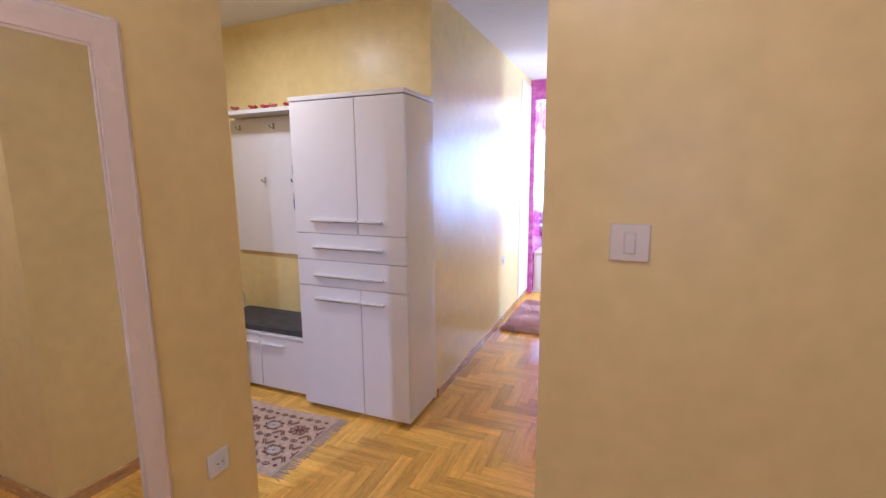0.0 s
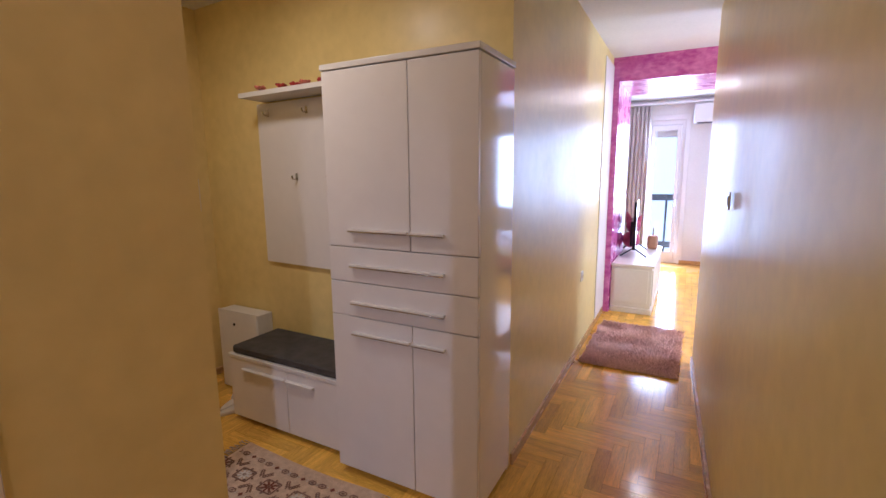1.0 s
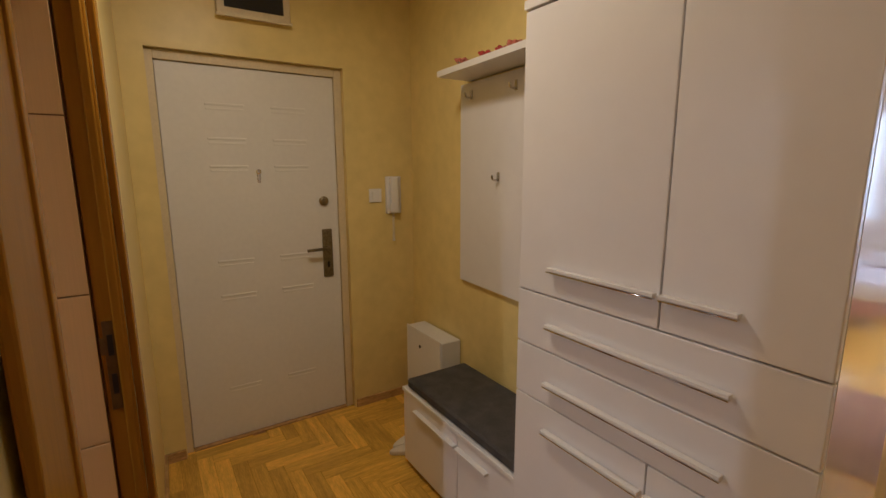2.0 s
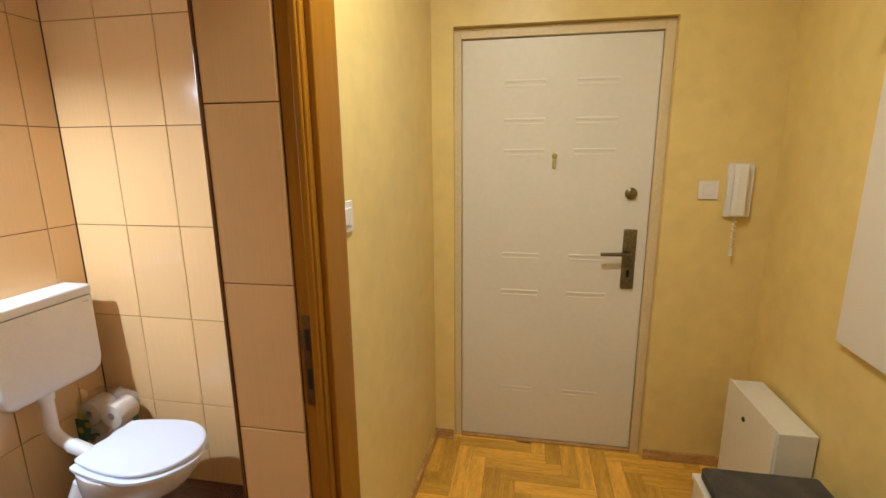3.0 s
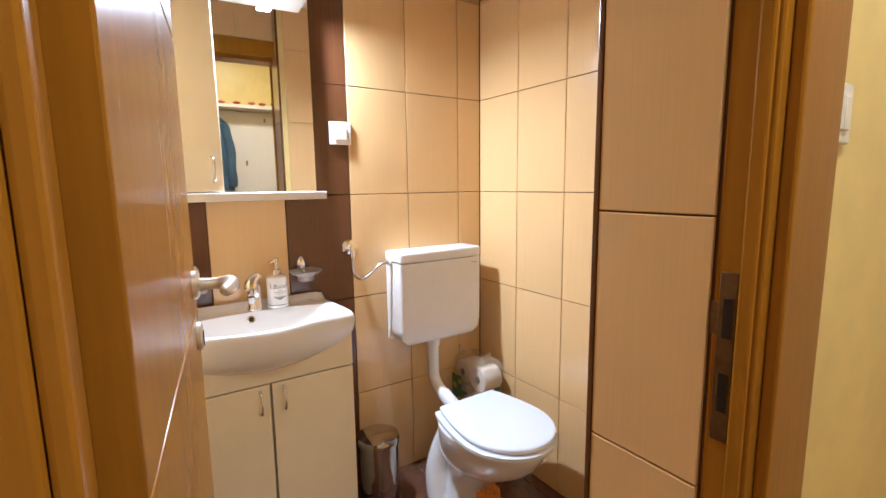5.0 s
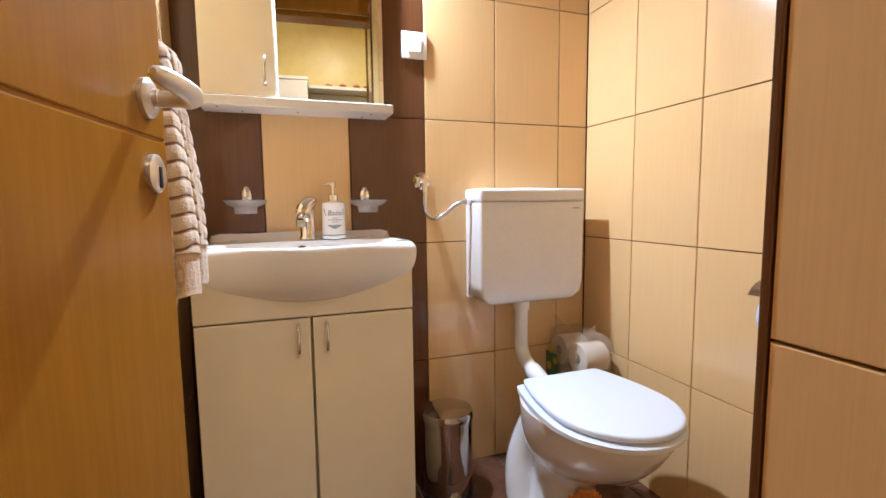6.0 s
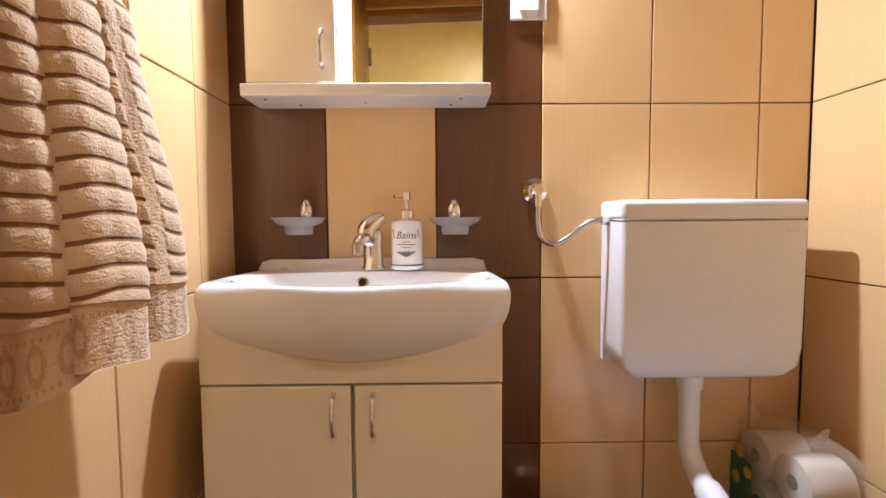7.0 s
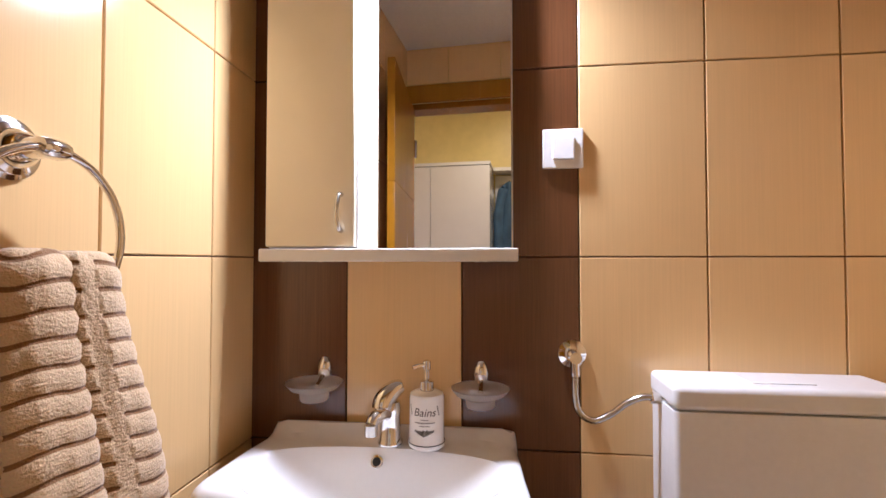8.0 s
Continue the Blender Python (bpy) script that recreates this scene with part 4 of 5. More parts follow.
def washbasin():
    t = thing("washbasin", (-1.456, 0.3, 0.84), "white ceramic washbasin with bowed front", "washbasin")
    t.matrix_world = Matrix()
    cx, zt = -1.456, 0.846
    hw = 0.285

    def front_edge(u):
        c = max(0.0, (abs(u) - 0.86) / 0.14)
        return 0.411 + 0.061 * (0.5 + 0.5 * math.cos(math.pi * u)) - 0.026 * (1 - math.sqrt(max(0.0, 1 - c * c)))

    def bowl(a):
        """Edge of the hollow round its middle."""
        c, s = math.cos(a), math.sin(a)
        return 0.246 * math.copysign(abs(c) ** 0.92, c), (0.146 * s if s > 0 else -0.098 * abs(s) ** 0.7)

    # outline seen from above, from the back right corner round the front
    outline = [(cx - hw + 0.022, 0.113), (cx - hw + 0.010, 0.30)]
    outline += [(cx + u * hw, front_edge(u)) for u in [math.sin(math.pi * (k / 48 - 0.5)) for k in range(49)]]
    outline += [(cx + hw - 0.010, 0.30), (cx + hw - 0.022, 0.113)]
    ccx, ccy = cx, 0.30

    def reach(a):
        """Distance from the bowl's middle to the outline along the angle a."""
        dx, dy = math.cos(a), math.sin(a)
        best = 9.0
        for i in range(len(outline)):
            (px, py), (qx, qy) = outline[i], outline[(i + 1) % len(outline)]
            ex, ey = qx - px, qy - py
            den = dx * ey - dy * ex
            if abs(den) < 1e-9:
                continue
            s = ((px - ccx) * ey - (py - ccy) * ex) / den
            v = ((px - ccx) * dy - (py - ccy) * dx) / den
            if s > 0 and -1e-6 <= v <= 1 + 1e-6:
                best = min(best, s)
        return best

    n = 96
    angles = [2 * math.pi * k / n for k in range(n)]
    ext = [reach(a) for a in angles]

    def deck(y):
        return zt + 0.024 * smooth01((0.165 - y) / 0.03)

    rings = []
    for r in (0.06, 0.2, 0.35, 0.5, 0.62, 0.72, 0.80, 0.87, 0.92, 0.96, 1.0):
        ring = []
        for a in angles:
            x, y = ccx + bowl(a)[0] * r, ccy + bowl(a)[1] * r
            ring.append((x, y, zt - 0.003 - 0.120 * (1 - r ** 2.6) ** 1.2))
        rings.append(ring)
    for r, dz in ((0.15, 0.0015), (0.35, 0.0), (0.60, 0.0), (0.72, 0.0008), (0.82, 0.0032), (0.90, 0.0075), (0.96, 0.0135), (1.0, 0.0215), (1.0, 0.0270)):
        ring = []
        for a, e in zip(angles, ext):
            bx, by = bowl(a)
            ex, ey = e * math.cos(a), e * math.sin(a)
            x, y = ccx + bx + (ex - bx) * r, ccy + by + (ey - by) * r
            ring.append((x, max(0.113, y), deck(y) - dz))
        rings.append(ring)
    # the bowed underside, tucked in below the rim
    for k in range(15):
        q = k / 14 * 1.48
        sc = math.cos(q) ** 0.56
        ring = []
        for a, e in zip(angles, ext):
            ring.append((ccx + e * sc * math.cos(a), max(0.113, ccy + e * sc * math.sin(a)), zt - 0.030 - 0.124 * math.sin(q)))
        rings.append(ring)
    part("bowl", rings_mesh(rings, close_top=True, close_bottom=True), M_CERAMIC, t)
    ov = part("overflow_ring", lathe([(0.0095, 0), (0.0125, 0.002), (0.0125, 0.004), (0.009, 0.0045)], 20, pose(cx + 0.012, 0.2135, 0.8200, -67, 0, 0)), M_CHROME, t, "chrome overflow ring")
    part("overflow_hole", lathe([(0.0085, 0.0046), (0.0085, 0.0050)], 16, pose(cx + 0.012, 0.2135, 0.8200, -67, 0, 0)), M_BLACK, ov)
    part("drain", lathe([(0.022, 0), (0.022, 0.003), (0.017, 0.004)], 20, pose(cx, 0.30, zt - 0.1215)), M_CHROME, t)


def faucet():
    x, y, z = -1.464, 0.185, 0.848
    t = thing("basin_tap", (x, y, z), "chrome single-lever basin mixer tap", "tap")
    part("body", lathe([(0.026, 0), (0.026, 0.004), (0.0225, 0.009), (0.0215, 0.050), (0.0225, 0.070), (0.021, 0.084), (0.012, 0.090)], 24), M_CHROME, t)
    sweep = bezier([(0.014, 0.020, 0.072), (0.011, 0.012, 0.088), (0.001, 0.002, 0.100), (-0.012, -0.006, 0.109), (-0.024, -0.010, 0.113)], 5)
    part("lever", tube(sweep, [0.010 + 0.0115 * math.sin(math.pi * min(1.0, 0.25 + 0.72 * i / (len(sweep) - 1))) ** 0.8 for i in range(len(sweep))], 18), M_CHROME, t)
    part("spout", tube(bezier([(0.002, 0.008, 0.060), (0.010, 0.030, 0.068), (0.019, 0.055, 0.066), (0.022, 0.066, 0.056)], 6), [0.0135] * 12 + [0.012] * 7, 14), M_CHROME, t)
    part("aerator", lathe([(0.0125, -0.012), (0.0125, 0.008)], 18, pose(0.022, 0.067, 0.050)), M_STEEL, t)


def soap_dispenser():
    x, y, z = -1.540, 0.190, 0.848
    t = thing("soap_dispenser", (x, y, z), "white ceramic soap dispenser with chrome pump and French lettering", "soap dispenser")
    part("bottle", lathe([(0.033, 0), (0.0365, 0.003), (0.0365, 0.010), (0.035, 0.012), (0.035, 0.098), (0.033, 0.105), (0.022, 0.110), (0.0, 0.1105)], 32, cap=False), M_CERAMIC, t)
    part("rim", lathe([(0.0368, 0.0095), (0.0373, 0.0105), (0.0368, 0.0115)], 32, cap=False), M_BLACK, t)
    pump = part("pump", lathe([(0.014, 0.109), (0.014, 0.128), (0.010, 0.131), (0.005, 0.132), (0.005, 0.150), (0.008, 0.152), (0.008, 0.168), (0.003, 0.171)], 18), M_CHROME, t, "chrome pump head")
    part("nozzle", tube([(0, 0, 0.161), (0.014, 0.010, 0.161), (0.026, 0.018, 0.158)], 0.004, 8), M_CHROME, pump)
    ink = material("dark_print", (0.05, 0.04, 0.035), 0.6, bump=0.0)

    def wrap(me_or_bm):
        for v in me_or_bm:
            a = v.co.x / 0.0352
            v.co = Vector((0.0353 * math.sin(a), 0.0353 * math.cos(a) + v.co.y * 0, v.co.z))

    cu = bpy.data.curves.new("lettering", "FONT")
    cu.body, cu.size, cu.align_x, cu.shear = "Bains", 0.022, "CENTER", 0.25
    tmp = bpy.data.objects.new("lettering", cu)
    me = bpy.data.meshes.new_from_object(tmp)
    bpy.data.objects.remove(tmp)
    bm = bmesh.new()
    bm.from_mesh(me)
    bpy.data.meshes.remove(me)
    for v in bm.verts:
        v.co = Vector((-v.co.x, 0, v.co.y + 0.068))
    wrap(bm.verts)
    part("lettering", bm, ink, t, smooth=False)
    bm = bmesh.new()
    rnd = random.Random(3)
    for zc, half, wd in ((0.060, 0.010, 0.0018), (0.054, 0.022, 0.0022), (0.048, 0.012, 0.0018)):
        k = int(half / 0.0026)
        for i in range(-k, k):
            add_box(bm, i * 0.0026, i * 0.0026 + 0.0018, -0.0001, 0.0001, zc, zc + wd)
    for i in range(-8, 9):
        hgt = 0.004 + 0.010 * (1 - abs(i) / 9)
        add_box(bm, i * 0.0024, i * 0.0024 + 0.0015, -0.0001, 0.0001, 0.042 - hgt, 0.042 - rnd.uniform(0, 0.003))
    for sx in (-1, 1):
        for k in range(5):
            add_box(bm, sx * 0.030 - 0.0022 + 0.001 * k, sx * 0.030 + 0.0005 + 0.001 * k, -0.0001, 0.0001, 0.068 + 0.004 * k, 0.071 + 0.004 * k)
    wrap(bm.verts)
    part("print_bars", bm, ink, t, "unreadable dark print", smooth=False)


def soap_dish(x, z):
    t = thing("soap_dish", (x, 0.112, z), "frosted glass soap dish on a chrome wall holder", "soap dish", "soap dishes over the basin")
    part("holder", rings_mesh([[(r * 0.62 * math.cos(q), yy, 0.022 + r * math.sin(q)) for q in (2 * math.pi * k / 20 for k in range(20))] for r, yy in ((0.028, 0.0), (0.028, 0.006), (0.020, 0.014), (0.008, 0.018))]), M_CHROME, t, "ribbed chrome wall holder")
    part("arm", tube(bezier([(0, 0.012, 0.010), (0, 0.030, 0.0), (0, 0.05, -0.006)], 5), 0.006, 8), M_CHROME, t)
    part("dish", lathe([(0.028, -0.030), (0.030, -0.026), (0.031, -0.012), (0.050, -0.004), (0.058, 0.006), (0.059, 0.008), (0.056, 0.007), (0.046, -0.001), (0.026, -0.006), (0.0, -0.007)], 32, pose(0, 0.062, 0), cap=False), M_FROST, t, "frosted glass dish")


def mirror_cabinet():
    t = thing("mirror_cabinet", (-1.45, 0.15, 1.24), "white bathroom wall cabinet with mirror, shelf and lamp", "mirror cabinet")
    t.matrix_world = Matrix()
    part("backboard", box(-1.716, -1.202, 0.113, 0.121, 1.245, 1.960), M_LACQ_EDGE, t)
    part("carcass", box(-1.396, -1.202, 0.1215, 0.194, 1.245, 1.960, bevel=0.002), M_PLASTIC, t)
    d = part("door", box(-1.394, -1.203, 0.1945, 0.212, 1.247, 1.960, bevel=0.004), M_CREAM, t)
    part("handle", bow_handle(-1.366, 0.212, 1.280, 1.354, 1), M_STEEL, d, "curved steel handle")
    part("mirror", box(-0.3145, 0, -0.0065, 0, 1.2450, 1.903, m=pose(-1.3975, 0.129, 0, 0, 0, -2.4)), M_SILVER, t, "silvered mirror glass")
    part("shelf", box(-1.722, -1.196, 0.113, 0.226, 1.217, 1.2435, bevel=0.003), M_LACQ_EDGE, t)
    for x, y in ((-1.24, 0.20), (-1.30, 0.15), (-1.45, 0.17), (-1.66, 0.20), (-1.64, 0.15)):
        part("screw_cap", lathe([(0.004, 1.2155), (0.004, 1.2169)], 8, pose(x, y, 0)), M_STEEL, t)
    c = part("lamp_canopy", box(-1.714, -1.400, 0.139, 0.290, 1.905, 1.960, bevel=0.003), M_LACQ_EDGE, t)
    part("lamp_ring", lathe([(0.027, 1.897), (0.029, 1.9045)], 24, pose(-1.575, 0.188, 0)), M_CHROME, c, "chrome spot ring")
    part("lamp_bulb", lathe([(0.004, 1.8705), (0.014, 1.873), (0.022, 1.880), (0.024, 1.889), (0.024, 1.8965)], 24, pose(-1.575, 0.188, 0)), M_LAMP, c, "glowing white lamp bulb")



def reed_diffuser():
    t = thing("reed_diffuser", (-1.652, 0.215, 1.9605), "white reed diffuser standing on the mirror lamp", "reed diffuser")
    part("bottle", lathe([(0.026, 0), (0.030, 0.01), (0.026, 0.035), (0.010, 0.055), (0.010, 0.065)], 20), M_PLASTIC, t)
    for k in range(4):
        a = k * 1.6 + 0.3
        part("reed", tube([(0, 0, 0.03), (0.035 * math.cos(a), 0.035 * math.sin(a), 0.19)], 0.0018, 6), M_PLASTIC, t)


def egg(cx, y0, y1, hw, n=48, flat=0.0):
    """An egg outline, blunt towards the wall at y0 and round at y1; flat squares off its back."""
    pts = []
    cy = y0 + (y1 - y0) * 0.42
    for k in range(n):
        q = 2 * math.pi * k / n
        c, s = math.cos(q), math.sin(q)
        if s >= 0:
            pts.append((cx + hw * c, cy + (y1 - cy) * s))
        else:
            p = 1 - flat * 0.62
            pts.append((cx + hw * math.copysign(abs(c) ** p, c) * (1 - 0.16 * flat * s * s), cy + (cy - y0) * math.copysign(abs(s) ** p, s)))
    return pts


def lid_line(cx, y0, y1, hw, back):
    """Outline of a toilet lid: straight cut at the hinge, widest two thirds on, round in front."""
    ym = y0 + (y1 - y0) * 0.55
    side = [(back + (hw - back) * math.sin(0.5 * math.pi * k / 8), y0 + (ym - y0) * k / 8) for k in range(9)]
    tip = [(hw * math.cos(0.5 * math.pi * k / 12), ym + (y1 - ym) * math.sin(0.5 * math.pi * k / 12)) for k in range(1, 13)]
    half = [(back - 0.010, y0)] + [(back - 0.003, y0 + 0.003)] + side[1:] + tip
    return [(cx + x, y) for x, y in half] + [(cx - x, y) for x, y in half[-2::-1]]


def toilet():
    cx = -2.175
    t = thing("toilet", (cx, 0.5, 0), "white ceramic toilet bowl with closed plastic lid", "toilet")
    t.matrix_world = Matrix()
    prof = ((0.0, 0.33, 0.63, 0.104), (0.015, 0.33, 0.63, 0.103), (0.05, 0.335, 0.61, 0.090), (0.12, 0.345, 0.578, 0.080), (0.17, 0.35, 0.598, 0.088), (0.195, 0.352, 0.640, 0.106), (0.22, 0.352, 0.690, 0.127),
            (0.25, 0.354, 0.735, 0.143), (0.28, 0.356, 0.772, 0.155), (0.31, 0.358, 0.798, 0.164), (0.345, 0.36, 0.820, 0.171), (0.367, 0.36, 0.834, 0.1745), (0.380, 0.36, 0.836, 0.175), (0.384, 0.365, 0.832, 0.171))
    part("bowl", rings_mesh([[(x, y, z) for x, y in egg(cx, y0, y1, hw)] for z, y0, y1, hw in prof]), M_CERAMIC, t)
    for sg in (-1, 1):
        line = bezier([(cx + sg * 0.055, 0.36, 0.27), (cx + sg * 0.070, 0.345, 0.20), (cx + sg * 0.085, 0.345, 0.11), (cx + sg * 0.092, 0.365, 0.03), (cx + sg * 0.092, 0.38, 0.0)], 6)
        part("trap_bulge", tube(line, [0.030 + 0.020 * smooth01(i / 16) for i in range(len(line))], 18), M_CERAMIC, t)
    seat = [[(x, y, z) for x, y in lid_line(cx, 0.418 + i, 0.849 - i, 0.178 - i, 0.142 - i)] for z, i in ((0.386, 0.004), (0.389, 0.0), (0.400, 0.0), (0.403, 0.004))]
    part("seat", rings_mesh(seat), M_LID, t)
    lid = [[(x, y, z) for x, y in lid_line(cx - 0.006, 0.428 + i, 0.840 - i, 0.170 - i, 0.132 - i)] for z, i in ((0.4055, 0.010), (0.409, 0.001), (0.412, 0.0), (0.419, 0.0), (0.4225, 0.0025), (0.424, 0.007), (0.4245, 0.014))]
    part("lid", rings_mesh(lid), M_LID, t, "smooth white lid")
    for dx in (-0.08, 0.08):
        part("hinge", tube([(cx + dx - 0.018, 0.405, 0.398), (cx + dx + 0.018, 0.405, 0.398)], 0.009, 10), M_LID, t)
    bm = bmesh.new()
    g = []
    for j in range(9):
        row = []
        for k in range(9):
            q = radians(52 + k * 7)
            z = 0.065 + j * 0.011
            y0, y1, hw = 0.31 + 0.01 * j / 8, 0.62 - 0.018 * j / 8, 0.101 - 0.008 * j / 8
            cy = y0 + (y1 - y0) * 0.42
            row.append(bm.verts.new((cx + (hw + 0.002) * math.cos(q), cy + (y1 - cy + 0.002) * math.sin(q), z)))
        g.append(row)
    for j in range(8):
        for k in range(8):
            if (j - 3.5) ** 2 + (k - 3.5) ** 2 < 15:
                bm.faces.new((g[j][k], g[j][k + 1], g[j + 1][k + 1], g[j + 1][k]))
    part("sticker", bm, material("orange_sticker", (0.75, 0.27, 0.02), 0.4, var=0.25, scale=40), t, "round orange paper sticker")


def cistern():
    x0, x1, y0, y1, z0, z1 = -2.395, -1.995, 0.1125, 0.245, 0.605, 0.955
    t = thing("cistern", (-2.195, 0.18, 0.6), "white plastic wall-hung toilet cistern", "cistern")
    t.matrix_world = Matrix()
    part("mount_plate", box(x0 + 0.006, x1 - 0.004, y0, y0 + 0.022, z0 + 0.012, z1 + 0.01, bevel=0.004), M_PLASTIC, t)
    cxm = (x0 + x1) / 2
    rings = []
    for z, ins, fy in ((z0, 0.045, 0.222), (z0 + 0.008, 0.030, 0.234), (z0 + 0.03, 0.008, 0.243), (z0 + 0.07, 0.002, 0.2455), (z1 - 0.006, 0.0, 0.2455)):
        r = 0.011
        a, b = x0 + ins, x1 - ins
        ring = [(a, y0 + 0.023, z), (a, fy - r, z)]
        ring += [(a + r - r * math.cos(q), fy - r + r * math.sin(q), z) for q in (radians(18), radians(36), radians(54), radians(72))]
        ring += [(a + r, fy, z), (b - r, fy, z)]
        ring += [(b - r + r * math.sin(q), fy - r + r * math.cos(q), z) for q in (radians(18), radians(36), radians(54), radians(72))]
        ring += [(b, fy - r, z), (b, y0 + 0.023, z)]
        rings.append(ring)
    part("tank", rings_mesh(rings), M_PLASTIC, t)
    part("lid", box(x0 - 0.0005, x1 + 0.0005, y0, y1 + 0.0015, z1 - 0.0045, z1 + 0.040, bevel=0.011, seg=4), M_PLASTIC, t)
    part("flush_button", box(cxm - 0.055, cxm + 0.055, 0.150, 0.215, z1 + 0.0395, z1 + 0.0425, bevel=0.0015), M_PLASTIC, t)
    part("maker_mark", box(x0 + 0.022, x0 + 0.050, 0.2455, 0.2463, z1 - 0.030, z1 - 0.0265), M_STEEL, t, "small grey raised mark")
    part("flush_pipe", tube(bezier([(-2.180, 0.185, 0.612), (-2.180, 0.185, 0.50), (-2.180, 0.190, 0.430), (-2.174, 0.245, 0.392), (-2.175, 0.33, 0.365), (-2.175, 0.372, 0.350)], 6), 0.024, 14), M_PLASTIC, t)
    part("pipe_collar", lathe([(0.029, 0.572), (0.030, 0.606)], 18, pose(-2.180, 0.185, 0)), M_PLASTIC, t)
    part("pipe_sleeve", tube([(-2.174, 0.275, 0.381), (-2.175, 0.375, 0.348)], 0.029, 16), M_PLASTIC, t)


def supply_hose():
    t = thing("supply_hose", (-1.838, 0.112, 1.02), "chrome angle valve with braided water hose", "water hose")
    t.matrix_world = Matrix()
    part("rosette", lathe([(0.030, 0), (0.029, 0.006), (0.018, 0.011), (0.012, 0.013)], 24, pose(-1.838, 0.112, 1.023, -90, 0, 0)), M_CHROME, t)
    part("valve_body", tube([(-1.838, 0.12, 1.023), (-1.838, 0.165, 1.023)], 0.012, 12), M_CHROME, t)
    part("valve_outlet", tube([(-1.838, 0.152, 1.024), (-1.839, 0.152, 0.985)], [0.009, 0.0095], 10), M_CHROME, t)
    pts = bezier([(-1.839, 0.152, 0.988), (-1.838, 0.153, 0.950), (-1.845, 0.155, 0.915), (-1.872, 0.156, 0.898), (-1.905, 0.158, 0.912), (-1.935, 0.165, 0.938), (-1.965, 0.170, 0.952), (-1.992, 0.172, 0.951)], 8)
    rad = [0.0062 + 0.0009 * (i % 2) for i in range(len(pts))]
    part("hose", tube(pts, rad, 10), M_STEEL, t, "braided steel hose")
    part("nut", tube([(-1.978, 0.171, 0.952), (-1.998, 0.172, 0.951)], 0.011, 6), M_CHROME, t)


def pedal_bin():
    t = thing("pedal_bin", (-1.874, 0.250, 0), "small polished steel pedal bin on the tiles", "pedal bin")
    part("body", lathe([(0.080, 0.018), (0.080, 0.252)], 36), M_POLISHED, t)
    part("base_ring", lathe([(0.084, 0), (0.084, 0.017)], 32), M_BLACK, t)
    part("lid", lathe([(0.0835, 0.253), (0.0845, 0.258), (0.0845, 0.274), (0.080, 0.284), (0.060, 0.290), (0.03, 0.293), (0.0, 0.294)], 36, cap=False), M_POLISHED, t)
    part("hinge", box(-0.03, 0.03, -0.092, -0.078, 0.245, 0.272, bevel=0.003), M_BLACK, t)
    part("pedal", box(-0.022, 0.022, 0.078, 0.115, 0.010, 0.018, bevel=0.003), M_STEEL, t)


